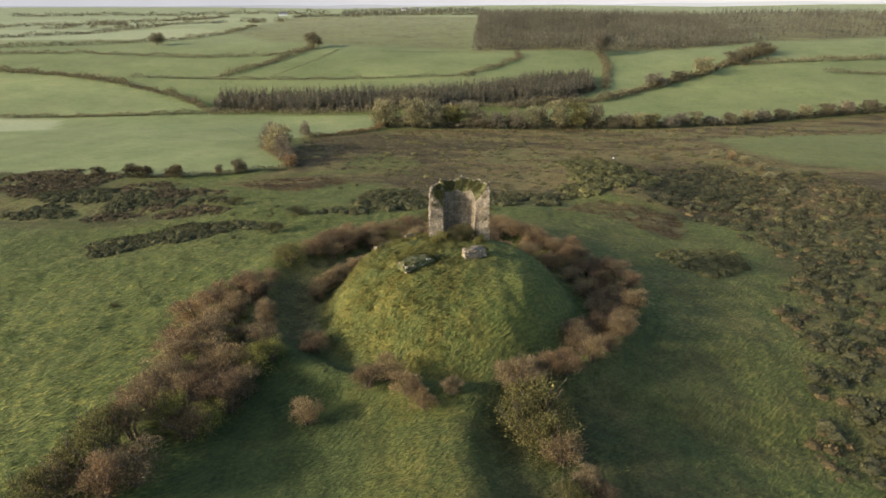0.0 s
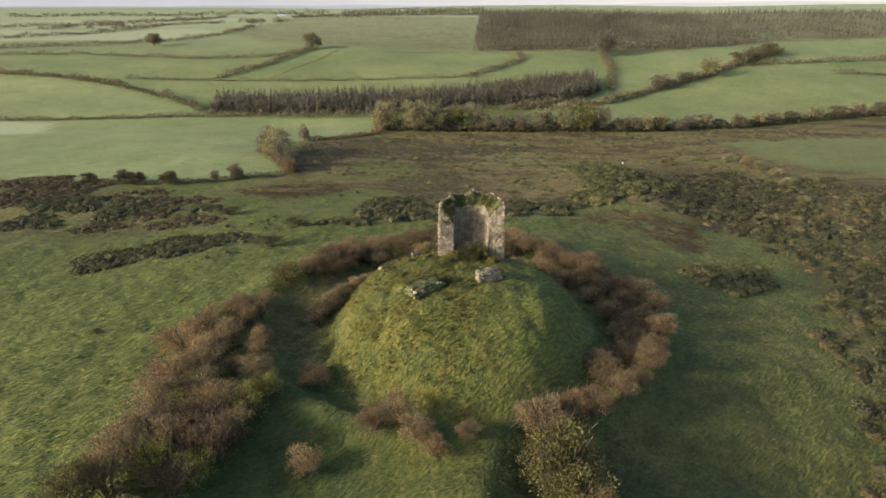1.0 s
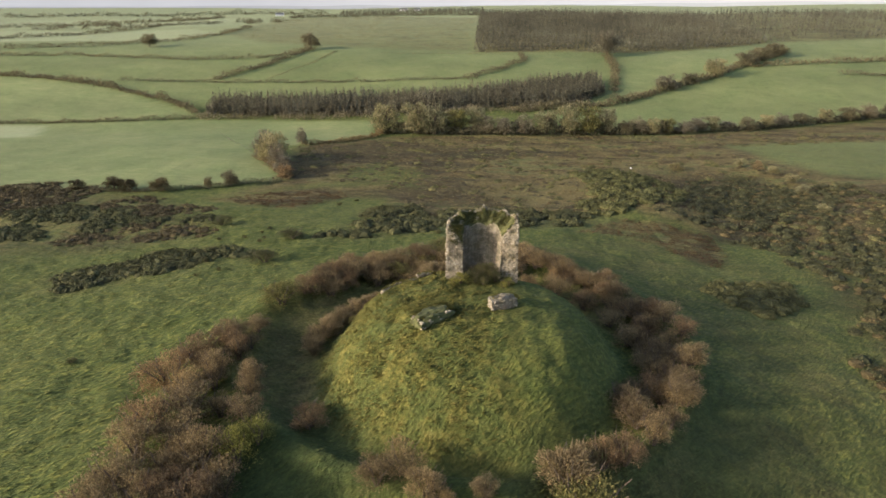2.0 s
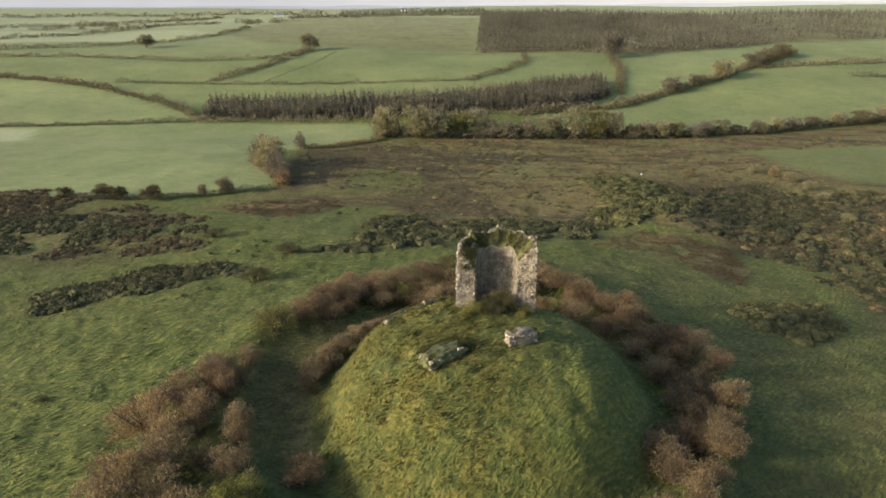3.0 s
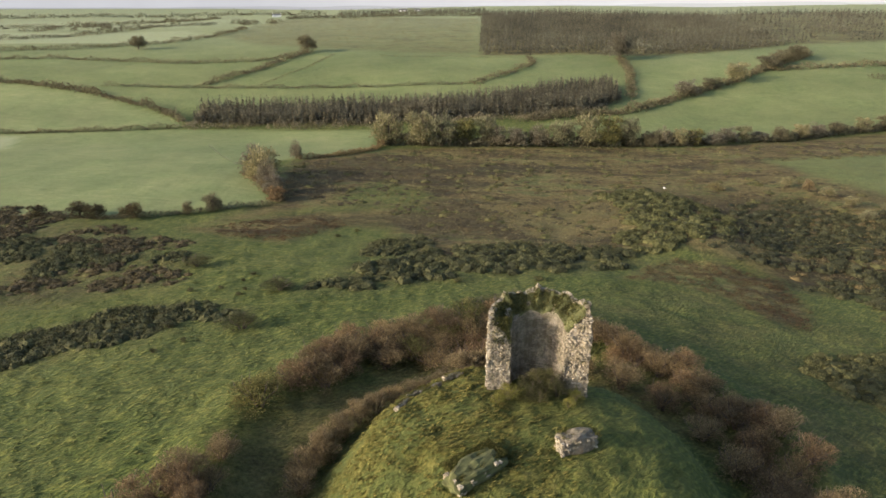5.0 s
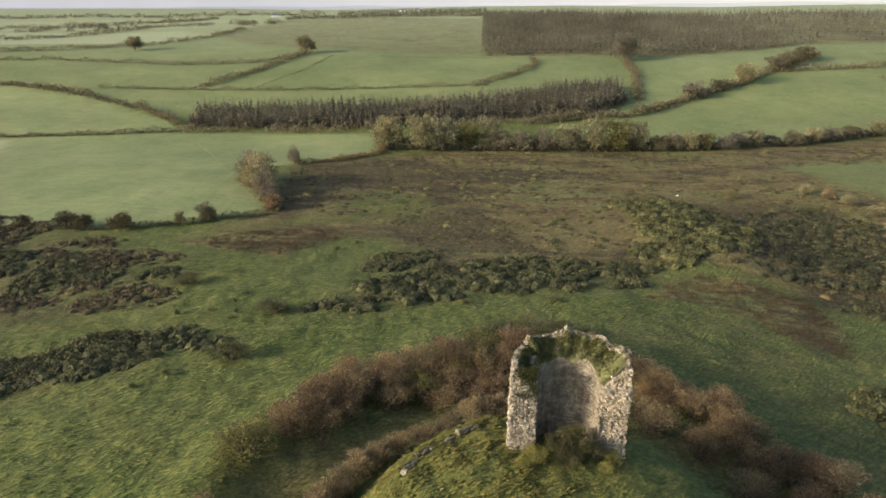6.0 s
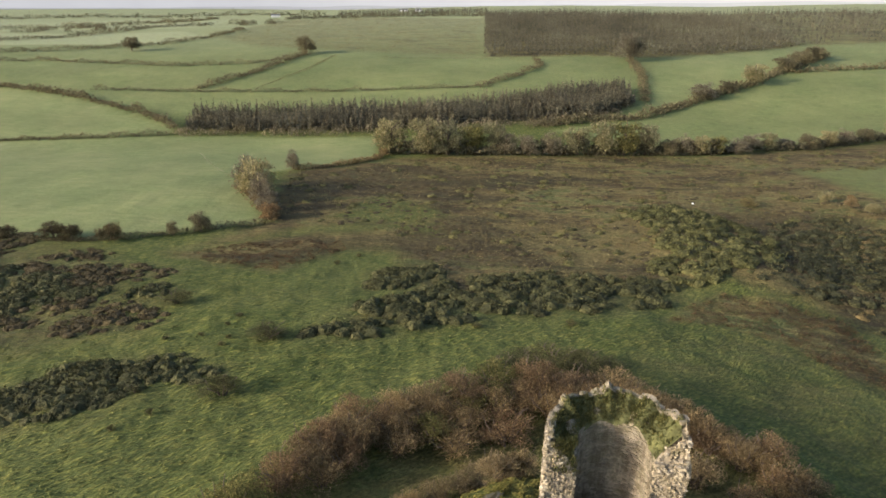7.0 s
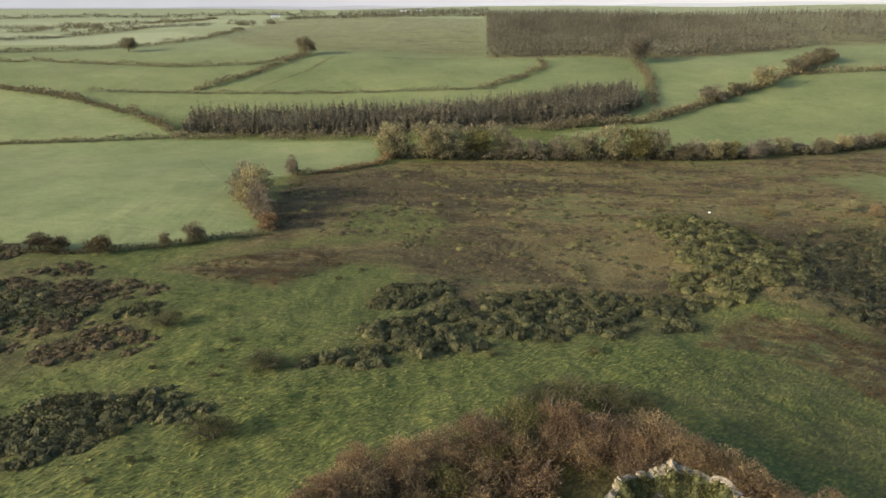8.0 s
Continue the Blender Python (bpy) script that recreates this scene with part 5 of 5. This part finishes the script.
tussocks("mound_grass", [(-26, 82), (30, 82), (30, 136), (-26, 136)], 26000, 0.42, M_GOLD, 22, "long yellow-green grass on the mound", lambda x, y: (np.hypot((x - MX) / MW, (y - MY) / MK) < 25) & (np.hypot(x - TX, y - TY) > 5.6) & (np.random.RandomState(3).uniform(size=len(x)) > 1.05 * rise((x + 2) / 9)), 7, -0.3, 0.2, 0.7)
tussocks("foreground_grass", [(-36, 20), (50, 20), (62, 130), (48, 165), (34, 120), (36, 90), (-28, 92)], 16000, 0.34, M_GRASS, 23, "rough grass between the bushes", lambda x, y: np.hypot(x - MX, y - MY) > 26, 5, -0.3, 0.2, 0.35)


def boulder(x, y, size):
    bm = bmesh.new()
    bmesh.ops.create_icosphere(bm, subdivisions=2, radius=0.5)
    for v in bm.verts:
        v.co *= 1 + 0.35 * noise.noise(v.co * 2.3)
        v.co = Vector((v.co.x * size, v.co.y * size * 0.7, (v.co.z + 0.3) * size * 0.75))
    ob = tagged(new("boulder", bm_mesh("boulder", bm, M_RENDER)), "pale white boulder lying on the brown heath", "stone")
    ob.location = (x, y, ground_at(x, y))


boulder(75.9, 282.7, 0.9)


# ---- far houses ----
def house(x, y, yaw, long, label):
    ob = tagged(new("house"), label, "house", "far farmhouses")
    ob.matrix_basis = pose(x, y, ground_at(x, y), 0, 0, yaw)
    w, h, r = 3.6, 3.2, 2.6
    bm = bmesh.new()
    pts = [(-long / 2, -w, -1), (long / 2, -w, -1), (long / 2, w, -1), (-long / 2, w, -1), (-long / 2, -w, h), (long / 2, -w, h), (long / 2, w, h), (-long / 2, w, h), (-long / 2, 0, h + r - 0.1), (long / 2, 0, h + r - 0.1)]
    v = [bm.verts.new(p) for p in pts]
    for f in ((0, 1, 5, 4), (2, 3, 7, 6), (1, 2, 6, 9, 5), (3, 0, 4, 8, 7), (3, 2, 1, 0)):
        bm.faces.new([v[i] for i in f])
    part("wall", bm_mesh("wall", bm, M_RENDER), ob)
    bm = bmesh.new()
    lo, e = long / 2 + 0.3, 0.18
    v = [bm.verts.new(p) for p in [(-lo, -w - 0.4, h - 0.25), (lo, -w - 0.4, h - 0.25), (lo, 0, h + r), (-lo, 0, h + r), (lo, w + 0.4, h - 0.25), (-lo, w + 0.4, h - 0.25)]]
    u = [bm.verts.new(q.co + Vector((0, 0, e))) for q in v]
    for f in ((0, 1, 2, 3), (3, 2, 4, 5)):
        bm.faces.new([u[i] for i in f])
        bm.faces.new([v[i] for i in f][::-1])
    for a, b in ((0, 1), (1, 2), (2, 4), (4, 5), (5, 3), (3, 0)):
        bm.faces.new((v[a], v[b], u[b], u[a]))
    roof = part("roof", bm_mesh("roof", bm, M_SLATE), ob, "grey slate roof")
    for s in (-1, 1):
        bm = bmesh.new()
        bmesh.ops.create_cube(bm, size=1, matrix=pose(s * (long / 2 - 0.5), 0, h + r + 0.4) @ Matrix.Diagonal((0.7, 0.9, 1.5, 1)))
        part("chimney", bm_mesh("chimney", bm, M_RENDER), roof)
    for k in range(3):
        bm = bmesh.new()
        bmesh.ops.create_cube(bm, size=1, matrix=pose((k - 1) * long / 3.4, -w, 1.6) @ Matrix.Diagonal((1.1, 0.12, 1.2, 1)))
        part("window", bm_mesh("window", bm, M_GLASS), ob, "dark window")


for x, y, yaw, long in [(-330, 1370, 15, 16), (-90, 1500, -10, 18), (-60, 1520, 5, 14), (-700, 880, 30, 14)]:
    house(x, y, yaw, long, "white rendered farmhouse with a slate roof")


# ---- the hazy hills and sky on the horizon, as glowing sheets ----
def haze_backdrop(name, dist, base, seed, colour, strength):
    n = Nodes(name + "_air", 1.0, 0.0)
    # the haze's brightness is put in as the sheet's own glow
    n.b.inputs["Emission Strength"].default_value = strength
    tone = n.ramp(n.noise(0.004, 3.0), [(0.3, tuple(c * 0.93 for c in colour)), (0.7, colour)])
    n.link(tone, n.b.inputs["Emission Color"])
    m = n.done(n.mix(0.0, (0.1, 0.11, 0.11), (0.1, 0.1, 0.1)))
    a = np.linspace(radians(-62), radians(62), 260)
    x, y = dist * np.sin(a), dist * np.cos(a)
    top = base + 9 * waves(a * 40, a * 0, 26, seed) + 3 * waves(a * 40, a * 0, 6, seed + 1)
    v = np.concatenate([np.stack([x, y, np.full(len(a), -60.0)], 1), np.stack([x, y, top], 1)])
    i = np.arange(len(a) - 1)
    ob = new(name, mesh_np(name, v, np.stack([i, i + 1, i + 1 + len(a), i + len(a)], 1), m, True))
    return tagged(ob, "glowing backdrop sheet of hazy sky and hills", "hills", kind="structure")


haze_backdrop("backdrop", 4700, 520, 7, (0.5, 0.5, 0.48), 0.5)
haze_backdrop("backdrop", 4400, 64, 5, (0.4, 0.4, 0.385), 0.45)
